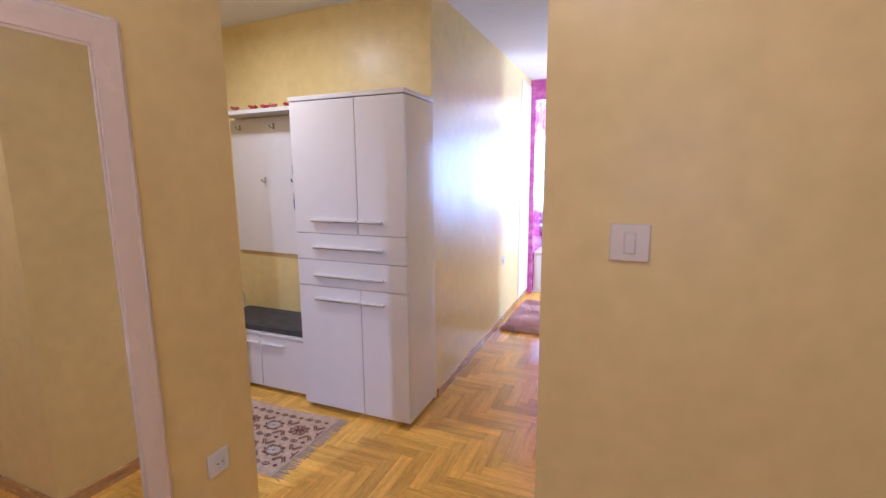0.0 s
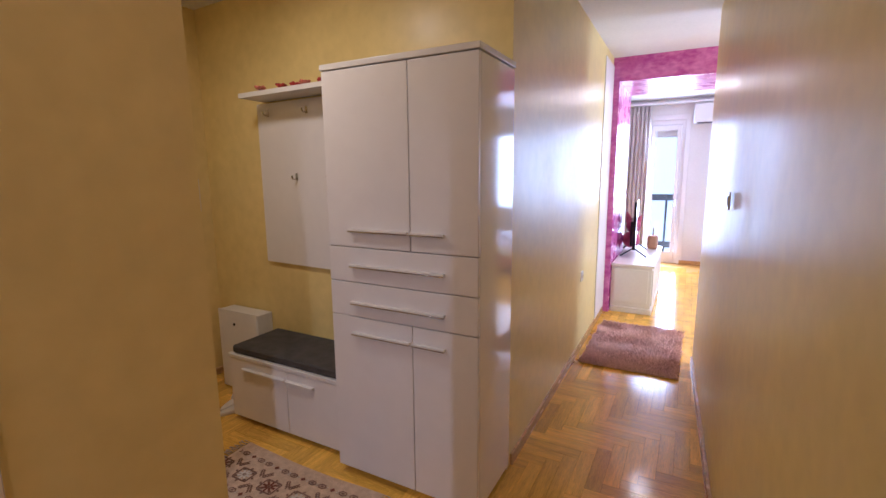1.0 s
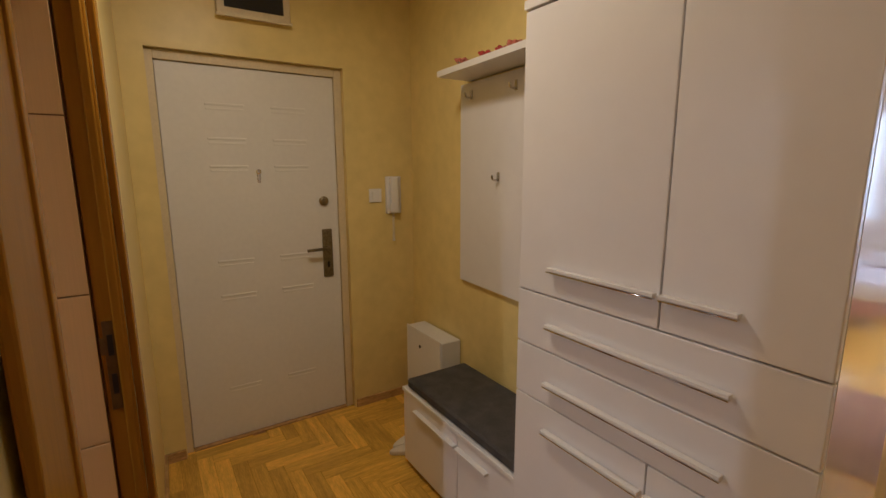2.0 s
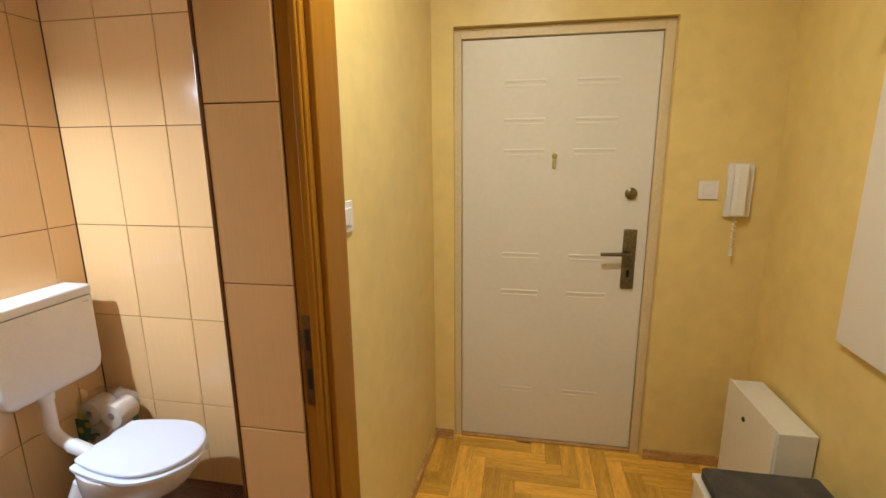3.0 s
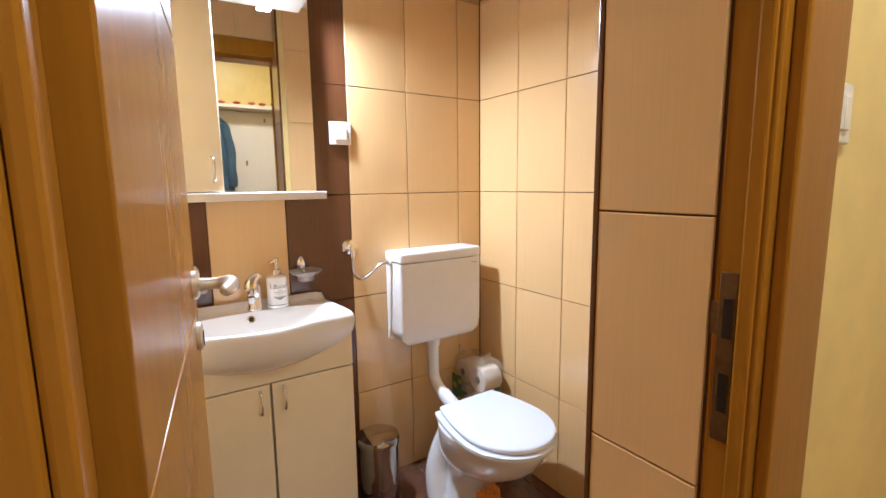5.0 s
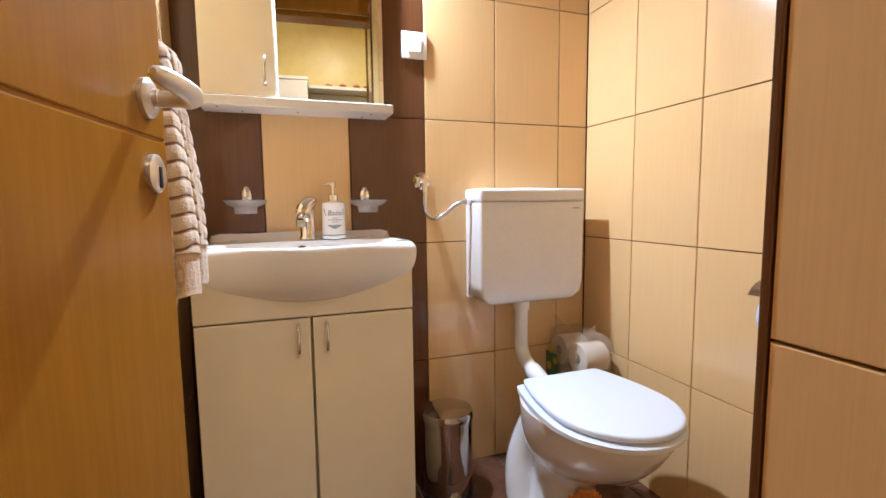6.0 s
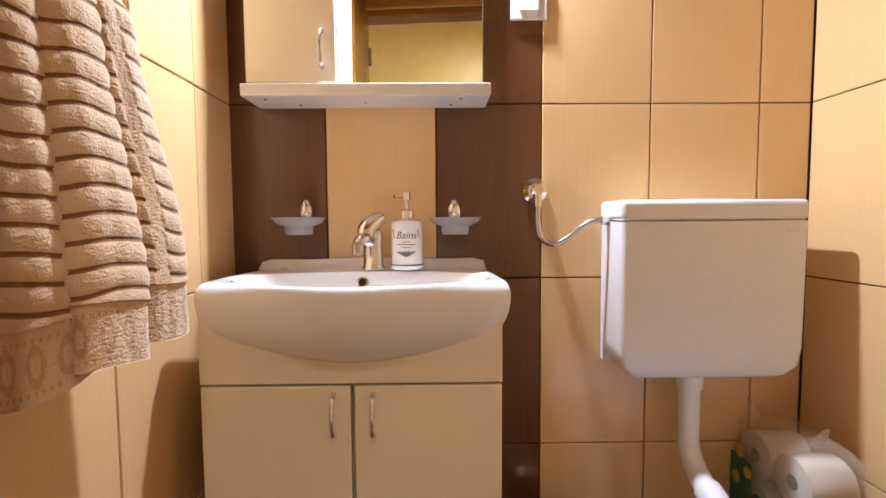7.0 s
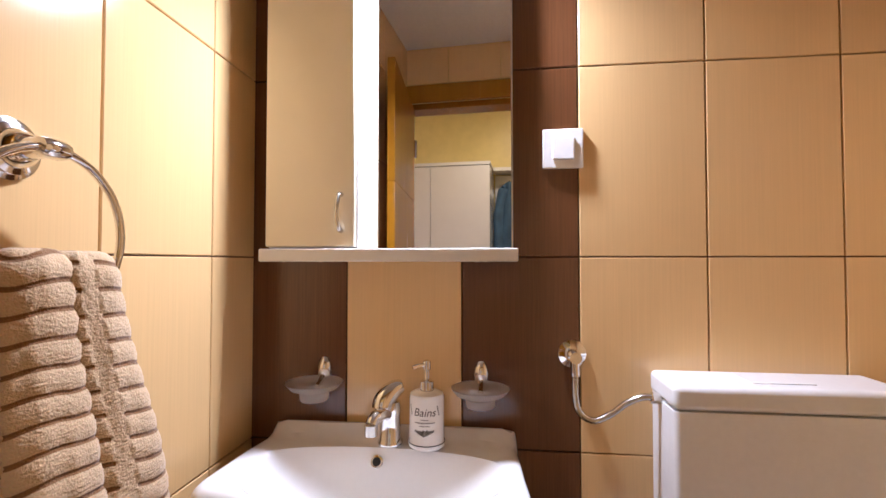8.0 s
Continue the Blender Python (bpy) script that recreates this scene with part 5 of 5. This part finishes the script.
def paper_pack():
    t = thing("toilet_paper_pack", (-2.40, 0.22, 0), "opened plastic pack of white toilet rolls in the corner", "toilet paper")
    paper = material("white_tissue", (0.68, 0.60, 0.50), 0.95, var=0.04, scale=20, fine=200, bump=0.3)
    core = material("grey_card", (0.45, 0.37, 0.28), 0.9)
    for j in range(4):
        for y in (-0.055, 0.058):
            z = 0.058 + 0.113 * j
            r = part("roll", lathe([(0.020, -0.048), (0.054, -0.048), (0.056, -0.044), (0.056, 0.044), (0.054, 0.048), (0.016, 0.048)], 28, pose(0.0, y, z, 0, 90, 0), cap=False), paper, t)
            part("core", lathe([(0.0205, -0.046), (0.0205, 0.046)], 20, pose(0.0, y, z, 0, 90, 0), cap=False), core, r)
    rings = []
    for j in range(30):
        s = j / 29
        z = 0.004 + 0.492 * s
        pinch = 1 - 0.80 * smooth01((s - 0.95) / 0.05)
        ring = []
        for k in range(40):
            q = 2 * math.pi * k / 40
            c, sn = math.cos(q), math.sin(q)
            px = 0.062 * math.copysign(abs(c) ** 0.35, c) * pinch
            py = 0.122 * math.copysign(abs(sn) ** 0.35, sn) * pinch
            d = 0.010 * noise.noise((px * 45, py * 45, z * 40))
            ring.append((px + d, py + d + 0.002, z + 0.012 * noise.noise((px * 20, py * 20, 3)) * smooth01((s - 0.8) / 0.2)))
        rings.append(ring)
    film = part("wrapper", rings_mesh(rings, close_top=False, close_bottom=False), M_FILM, t, "crinkled clear plastic wrapper")
    film.visible_shadow = False
    yel, grn = material("yellow_print", (0.55, 0.40, 0.04), 0.5), material("green_print", (0.05, 0.16, 0.09), 0.5)
    for py, pz, pr in ((-0.075, 0.40, 0.017), (-0.045, 0.36, 0.014), (-0.085, 0.33, 0.015), (-0.05, 0.27, 0.016), (-0.09, 0.22, 0.014)):
        part("print_bar", lathe([(pr, 0.0), (pr, 0.0006)], 16, pose(0.0712, py, pz, 0, 90, 0)), yel, film, "yellow printed mark")
    part("print_bar", box(0.0700, 0.0706, -0.108, -0.035, 0.12, 0.385), grn, film, "green printed mark")
    part("print_bar", box(0.0700, 0.0708, -0.02, 0.01, 0.31, 0.325), grn, film, "green printed mark")
    part("print_bar", box(-0.02, 0.01, 0.1275, 0.1283, 0.35, 0.375), grn, film, "green printed mark")
    for tx, ty, lean, tall in ((0.035, -0.07, 18, 0.050), (-0.01, 0.05, -24, 0.036)):
        ear = [[((0.020 - 0.017 * i / 4) * math.cos(q) * (1 + 0.35 * math.sin(3 * q + i)), (0.012 - 0.008 * i / 4) * math.sin(q), tall * i / 4) for q in (2 * math.pi * k / 16 for k in range(16))] for i in range(5)]
        bm = rings_mesh(ear, True, False)
        bmesh.ops.transform(bm, matrix=pose(tx, ty, 0.478, lean, lean * 0.5, 30), verts=bm.verts)
        part("tuft", bm, M_FILM, film, "twisted clear plastic ear").visible_shadow = False


def paper_holder():
    t = thing("toilet_roll_holder", (-2.4955, 0.93, 0.72), "chrome toilet roll holder with hinged cover on the tiles", "toilet roll holder")
    part("back_plate", box(0, 0.005, -0.066, 0.066, -0.02, 0.045, bevel=0.002), M_STEEL, t)
    bm = bmesh.new()
    g = []
    for k in range(10):
        q = radians(5 + 16 * k)
        g.append([bm.verts.new((0.062 - 0.062 * math.cos(q), y, -0.02 + 0.066 * math.sin(q))) for y in (-0.066, 0.066)])
    for a, b in zip(g, g[1:]):
        bm.faces.new((a[0], a[1], b[1], b[0]))
    cov = part("cover", bm, M_STEEL, t, "curved steel cover")
    cov.modifiers.new("thickness", "SOLIDIFY").thickness = 0.002
    part("rod", tube([(0.010, -0.06, -0.02), (0.060, -0.06, -0.02), (0.060, 0.06, -0.02)], 0.005, 8), M_CHROME, t)
    part("roll", lathe([(0.020, -0.048), (0.050, -0.048), (0.050, 0.048), (0.020, 0.048)], 28, pose(0.060, 0, -0.034, 90, 0, 0), cap=False), M_LID, t)


def towel_and_ring():
    wx = -1.1255
    t = thing("towel_ring", (wx, 0.655, 1.346), "chrome towel ring on a ribbed wall rosette", "towel ring")
    part("rosette", lathe([(0.036, 0), (0.036, 0.006), (0.030, 0.008), (0.030, 0.013), (0.023, 0.015), (0.022, 0.022), (0.015, 0.030)], 28, pose(0, 0, 0, 0, -90, 0)), M_CHROME, t)
    part("post", tube([(-0.026, 0, 0), (-0.058, 0, -0.001)], [0.013, 0.011], 14), M_CHROME, t)
    part("knob", lathe([(0.010, -0.016), (0.012, -0.010), (0.012, 0.010), (0.010, 0.016)], 14, pose(-0.060, 0, -0.002, 90, 0, 0)), M_CHROME, t)
    part("ring", tube([(-0.060, 0.096 * math.sin(q), -0.098 + 0.096 * math.cos(q)) for q in (2 * math.pi * k / 48 for k in range(48))], 0.0052, 10, closed=True), M_CHROME, t)

    tw = thing("hand_towel", (wx - 0.06, 0.6, 1.0), "beige terry towel with brown stripes draped through the ring", "towel")
    tw.matrix_world = Matrix()
    m, nt, bsdf = nodes_of("striped_terry")
    n, link = nt.nodes, nt.links.new
    tc, sep = n.new("ShaderNodeTexCoord"), n.new("ShaderNodeSeparateXYZ")
    link(tc.outputs["Object"], sep.inputs[0])
    nz = n.new("ShaderNodeTexNoise")
    nz.inputs["Scale"].default_value = 9
    link(tc.outputs["Object"], nz.inputs["Vector"])
    wob = n.new("ShaderNodeMath")
    wob.operation = "MULTIPLY_ADD"
    wob.inputs[1].default_value = 0.010
    link(nz.outputs["Fac"], wob.inputs[0])
    link(sep.outputs["Z"], wob.inputs[2])
    att = n.new("ShaderNodeAttribute")
    att.attribute_name = "stripe"
    ramp = n.new("ShaderNodeValToRGB")
    e = ramp.color_ramp.elements
    e[0].position, e[0].color = 0.34, (0.66, 0.46, 0.25, 1)
    e[1].position, e[1].color = 0.60, (0.23, 0.10, 0.02, 1)
    link(att.outputs["Fac"], ramp.inputs[0])
    fz = n.new("ShaderNodeTexNoise")
    fz.inputs["Scale"].default_value, fz.inputs["Detail"].default_value = 420, 4
    link(tc.outputs["Object"], fz.inputs["Vector"])
    mix = n.new("ShaderNodeMix")
    mix.data_type, mix.blend_type = "RGBA", "MULTIPLY"
    mix.inputs["Factor"].default_value = 0.22
    link(ramp.outputs[0], mix.inputs[6])
    link(fz.outputs["Color"], mix.inputs[7])
    link(mix.outputs[2], bsdf.inputs["Base Color"])
    bsdf.inputs["Roughness"].default_value = 0.95
    bsdf.inputs["Sheen Weight"].default_value = 0.3
    bp = n.new("ShaderNodeBump")
    bp.inputs["Strength"].default_value, bp.inputs["Distance"].default_value = 0.4, 0.003
    link(fz.outputs["Fac"], bp.inputs["Height"])
    link(bp.outputs[0], bsdf.inputs["Normal"])

    pitch, hem = 0.0295, 0.075

    def fold(zt, zb, top, bottom, lobes, phase, selvage=False):
        """One hanging bunch: top and bottom are (y middle, half width, x middle, half depth)."""
        rows, cols = 380, 120
        verts, faces, stripe = [], [], []
        for j in range(rows + 1):
            s = j / rows
            z = zt + (zb - zt) * s
            k = smooth01(s * 1.25) * 0.75 + 0.25 * s
            yc, hw, xc, hd = (a + (b - a) * k for a, b in zip(top, bottom))
            crown = math.sqrt(max(0.0, 1 - (1 - min(1.0, s / 0.07)) ** 2))
            hw, hd = hw * (0.45 + 0.55 * crown), hd * (0.25 + 0.75 * crown)
            for i in range(cols):
                q = 2 * math.pi * i / cols
                sag = 0.004 * math.sin(q * 2 + phase) + 0.006 * noise.noise((q, s * 3, phase))
                d = (z - zb + sag) / pitch
                f = d - math.floor(d)
                groove = max(0.0, 1 - min(f, 1 - f) / 0.16)
                edge = selvage and radians(278) < q < radians(306)
                in_hem = z - zb < hem
                if in_hem:
                    h = (z - zb) / hem
                    a = q * 5 / (2 * math.pi) * 2
                    blob = math.hypot(((a % 1) - 0.5) * 1.0, (h - 0.5) * 1.1)
                    dash = (0.80 < h < 0.88 or 0.10 < h < 0.18) and (a * 4) % 1 < 0.6
                    sv = 0.44 if (0.16 < blob < 0.34 or blob < 0.07 or dash) else 0.08
                    rib = -0.002
                else:
                    sv = 0.0 if edge else groove * 1.2
                    rib = 0.0005 if edge else 0.0034 * math.sin(math.pi * f) ** 0.5 - 0.0015
                amp = (0.10 + 0.14 * s)
                r = 1 + amp * math.sin(lobes * q + phase + 0.8 * s) * 0.5 + 0.08 * noise.noise((math.cos(q) * 2, math.sin(q) * 2, s * 4 + phase))
                fuzz = 0.0011 * noise.noise((q * 60, z * 700, phase))
                x = xc + (hd * r + rib + fuzz) * math.sin(q)
                y = yc + (hw * r + rib + fuzz) * math.cos(q)
                zz = z
                verts.append((min(x, wx - 0.004), y, zz + 0.010 * s * math.sin(q + phase)))
                stripe.append(sv)
        for j in range(rows):
            for i in range(cols):
                a, b = j * cols + i, j * cols + (i + 1) % cols
                faces.append((a, b, b + cols, a + cols))
        faces.append(tuple(range(cols)))
        faces.append(tuple(range(rows * cols, (rows + 1) * cols))[::-1])
        return verts, faces, stripe

    for args in ((1.230, 0.802, (0.636, 0.040, wx - 0.078, 0.026), (0.576, 0.056, wx - 0.098, 0.026), 2, 0.4, True),
                 (1.232, 0.782, (0.684, 0.036, wx - 0.068, 0.028), (0.664, 0.054, wx - 0.088, 0.034), 3, 2.1),
                 (1.222, 0.780, (0.730, 0.038, wx - 0.048, 0.026), (0.722, 0.056, wx - 0.058, 0.032), 2, 5.0),
                 (1.215, 0.850, (0.735, 0.035, wx - 0.030, 0.014), (0.790, 0.050, wx - 0.034, 0.020), 3, 4.0)):
        v, f, st = fold(*args)
        me = bpy.data.meshes.new("towel_fold")
        me.from_pydata(v, [], f)
        at = me.attributes.new("stripe", "FLOAT", "POINT")
        at.data.foreach_set("value", st)
        me.materials.append(m)
        me.shade_smooth()
        ob = new("towel_fold", me)
        ob.parent = tw


vanity()
washbasin()
faucet()
soap_dispenser()
soap_dish(-1.297, 0.955)
soap_dish(-1.647, 0.953)
mirror_cabinet()
reed_diffuser()
toilet()
cistern()
supply_hose()
pedal_bin()
paper_pack()
paper_holder()
towel_and_ring()

# ---------------------------------------------------------------- tiles
named = bpy.data.objects
TILE_MESH = {}


def tile_mesh(w, h, mat, thick=0.0085):
    key = (round(w, 4), round(h, 4), mat.name, thick)
    if key not in TILE_MESH:
        bm = bmesh.new()
        c = 0.0016
        rings = []
        for y, i in ((0.0, 0), (-thick + c, 0), (-thick, c)):
            rings.append([(-w / 2 + i, y, -h / 2 + i), (w / 2 - i, y, -h / 2 + i), (w / 2 - i, y, h / 2 - i), (-w / 2 + i, y, h / 2 - i)])
        bm = rings_mesh(rings)
        bmesh.ops.recalc_face_normals(bm, faces=bm.faces)
        me = bpy.data.meshes.new("tile")
        bm.to_mesh(me)
        bm.free()
        me.materials.append(mat)
        TILE_MESH[key] = me
    return TILE_MESH[key]


def tile(parent, centre, turn, w, h, mat, tilt=0.0, thick=0.0085):
    ob = new("tile", tile_mesh(w, h, mat, thick))
    ob.parent = parent
    ob.matrix_world = pose(*centre, tilt, 0, turn)
    return ob


ROWS_Z = [0.0, 0.405, 0.815, 1.227, 1.636, 2.046, WC_CEIL]
JOINT = 0.0028


def tiled(parent, spots, turn, place, dark=(), z_rows=ROWS_Z):
    """Tiles between the upright joints at spots; place(s, z) gives the point on the wall's face."""
    for i, (a, b) in enumerate(zip(spots, spots[1:])):
        for z0, z1 in zip(z_rows, z_rows[1:]):
            tile(parent, place((a + b) / 2, (z0 + z1) / 2), turn, b - a - JOINT, z1 - z0 - JOINT, M_TILE_DARK if i in dark else M_TILE)


tiled(named["wall_toilet_back"], [-2.495, -2.372, -2.113, -1.855, -1.605, -1.346, -1.119], 180, lambda s, z: (s, 0.1031, z), dark=(3, 5))
tiled(named["wall_toilet_side"], [0.113, 0.365, 0.622, 0.880, 1.138, 1.303], 90, lambda s, z: (-2.504, s, z))
setting(finish("trim_grout_left", box(-1.1169, -1.1095, 0.104, 1.398, 0, WC_CEIL), M_GROUT))
tiled(named["wall_mirror_side"], [0.113, 0.270, 0.528, 0.786, 1.044, 1.302, 1.398], -90, lambda s, z: (-1.1170, s, z))
setting(finish("trim_grout_pier", box(-1.8125, -1.8110, 1.312, 1.506, 0, WC_CEIL), M_GROUT))
tiled(named["wall_toilet_front"], [1.3155, 1.503], 90, lambda s, z: (-1.8108, s, z), z_rows=[0.0, 0.405, 0.820, 1.215, 1.638, 2.046, WC_CEIL])
tiled(named["wall_toilet_front"], [-2.495, -2.36, -2.10, -1.84], 0, lambda s, z: (s, 1.3115, z))
tiled(named["wall_toilet_front"], [-1.80, -1.60, -1.34, -1.125], 0, lambda s, z: (s, 1.3995, z), z_rows=[2.105, WC_CEIL])
setting(finish("trim_tile_corner", box(-1.812, -1.8005, 1.3065, 1.315, 0, WC_CEIL, bevel=0.002), M_TILE_DARK))

# floor tiles of the toilet
tf_joint = setting(finish("floor_toilet", box(-2.504, -1.10, 0.103, 1.50, -0.009, -0.004), M_GROUT_PALE))
xs_f, ys_f = [-2.503, -2.445, -2.115, -1.785, -1.455, -1.125, -1.111], [0.104, 0.435, 0.765, 1.095, 1.425, 1.50]
for x0, x1 in zip(xs_f, xs_f[1:]):
    for y0, y1 in zip(ys_f, ys_f[1:]):
        if x1 - x0 > 0.02 and not (y0 > 1.2 and x1 < -1.8):
            tile(tf_joint, ((x0 + x1) / 2, (y0 + y1) / 2, -0.0038), 0, x1 - x0 - 0.004, y1 - y0 - 0.004, M_FLOOR_TILE, tilt=-90, thick=0.005)

# ---------------------------------------------------------------- parquet, laid herringbone
PW, PL = 0.074, 0.370


def plank_mesh():
    w, l, c = PW - 0.0005, PL - 0.0005, 0.0006
    rings = []
    for z, i in ((-0.010, 0), (-0.0012, 0), (0.0, c)):
        rings.append([(-l / 2 + i, -w / 2 + i, z), (l / 2 - i, -w / 2 + i, z), (l / 2 - i, w / 2 - i, z), (-l / 2 + i, w / 2 - i, z)])
    bm = rings_mesh(rings)
    bmesh.ops.recalc_face_normals(bm, faces=bm.faces)
    me = bpy.data.meshes.new("plank")
    bm.to_mesh(me)
    bm.free()
    me.materials.append(M_PLANK)
    return me


def on_floor(x, y):
    """Where parquet lies: alcove, hall, corridor and living room."""
    if x < -1.88 and 1.34 < y < 1.50:
        return x > -3.15
    if y < 1.49:
        return -0.85 < x < 2.45 and y > -1.72 and not (y > 1.42 and x > 0.35)
    if y < 3.1:
        return -3.15 < x < 0.40
    if y < 6.95:
        return -0.80 < x < (0.40 if y < 4.8 else 1.3)
    return -1.75 < x < 2.65


def near_stretch(x, y):
    return y < 4.4 and y > 1.5


me_plank = plank_mesh()
floor_ob = named["floor"]
V, F = [], []
count = 0
for k in range(-80, 160):
    for j in range(-14, 14):
        ox, oy = k * PW + j * 2 * PL - 4.0, k * PW - 3.0
        for turn, x, y in ((0, ox + PL / 2, oy + PW / 2), (90, ox + PL + PW / 2, oy + PW - PL / 2)):
            if not on_floor(x, y):
                continue
            if near_stretch(x, y) and count < 320:
                ob = new("plank", me_plank)
                ob.parent = floor_ob
                ob.matrix_world = pose(x, y, 0, 0, 0, turn)
                count += 1
            else:
                m = pose(x, y, 0, 0, 0, turn)
                o = len(V)
                V += [tuple(m @ v.co) for v in me_plank.vertices]
                F += [tuple(i + o for i in p.vertices) for p in me_plank.polygons]
M_PLANK_FAR = material("oak_parquet_far", (0.86, 0.49, 0.055), 0.14, var=0.17, scale=9, fine=40, bump=0.03, stretch=(1, 1, 1), coat=0.0, spread=0.20, rough_var=0.07, island=True)
M_PLANK_FAR.node_tree.nodes["Principled BSDF"].inputs["Specular IOR Level"].default_value = 0.26
me = bpy.data.meshes.new("planks")
me.from_pydata(V, [], F)
me.materials.append(M_PLANK_FAR)
ob = new("planks", me)
ob.parent = floor_ob
tagged(ob, kind="stuff")
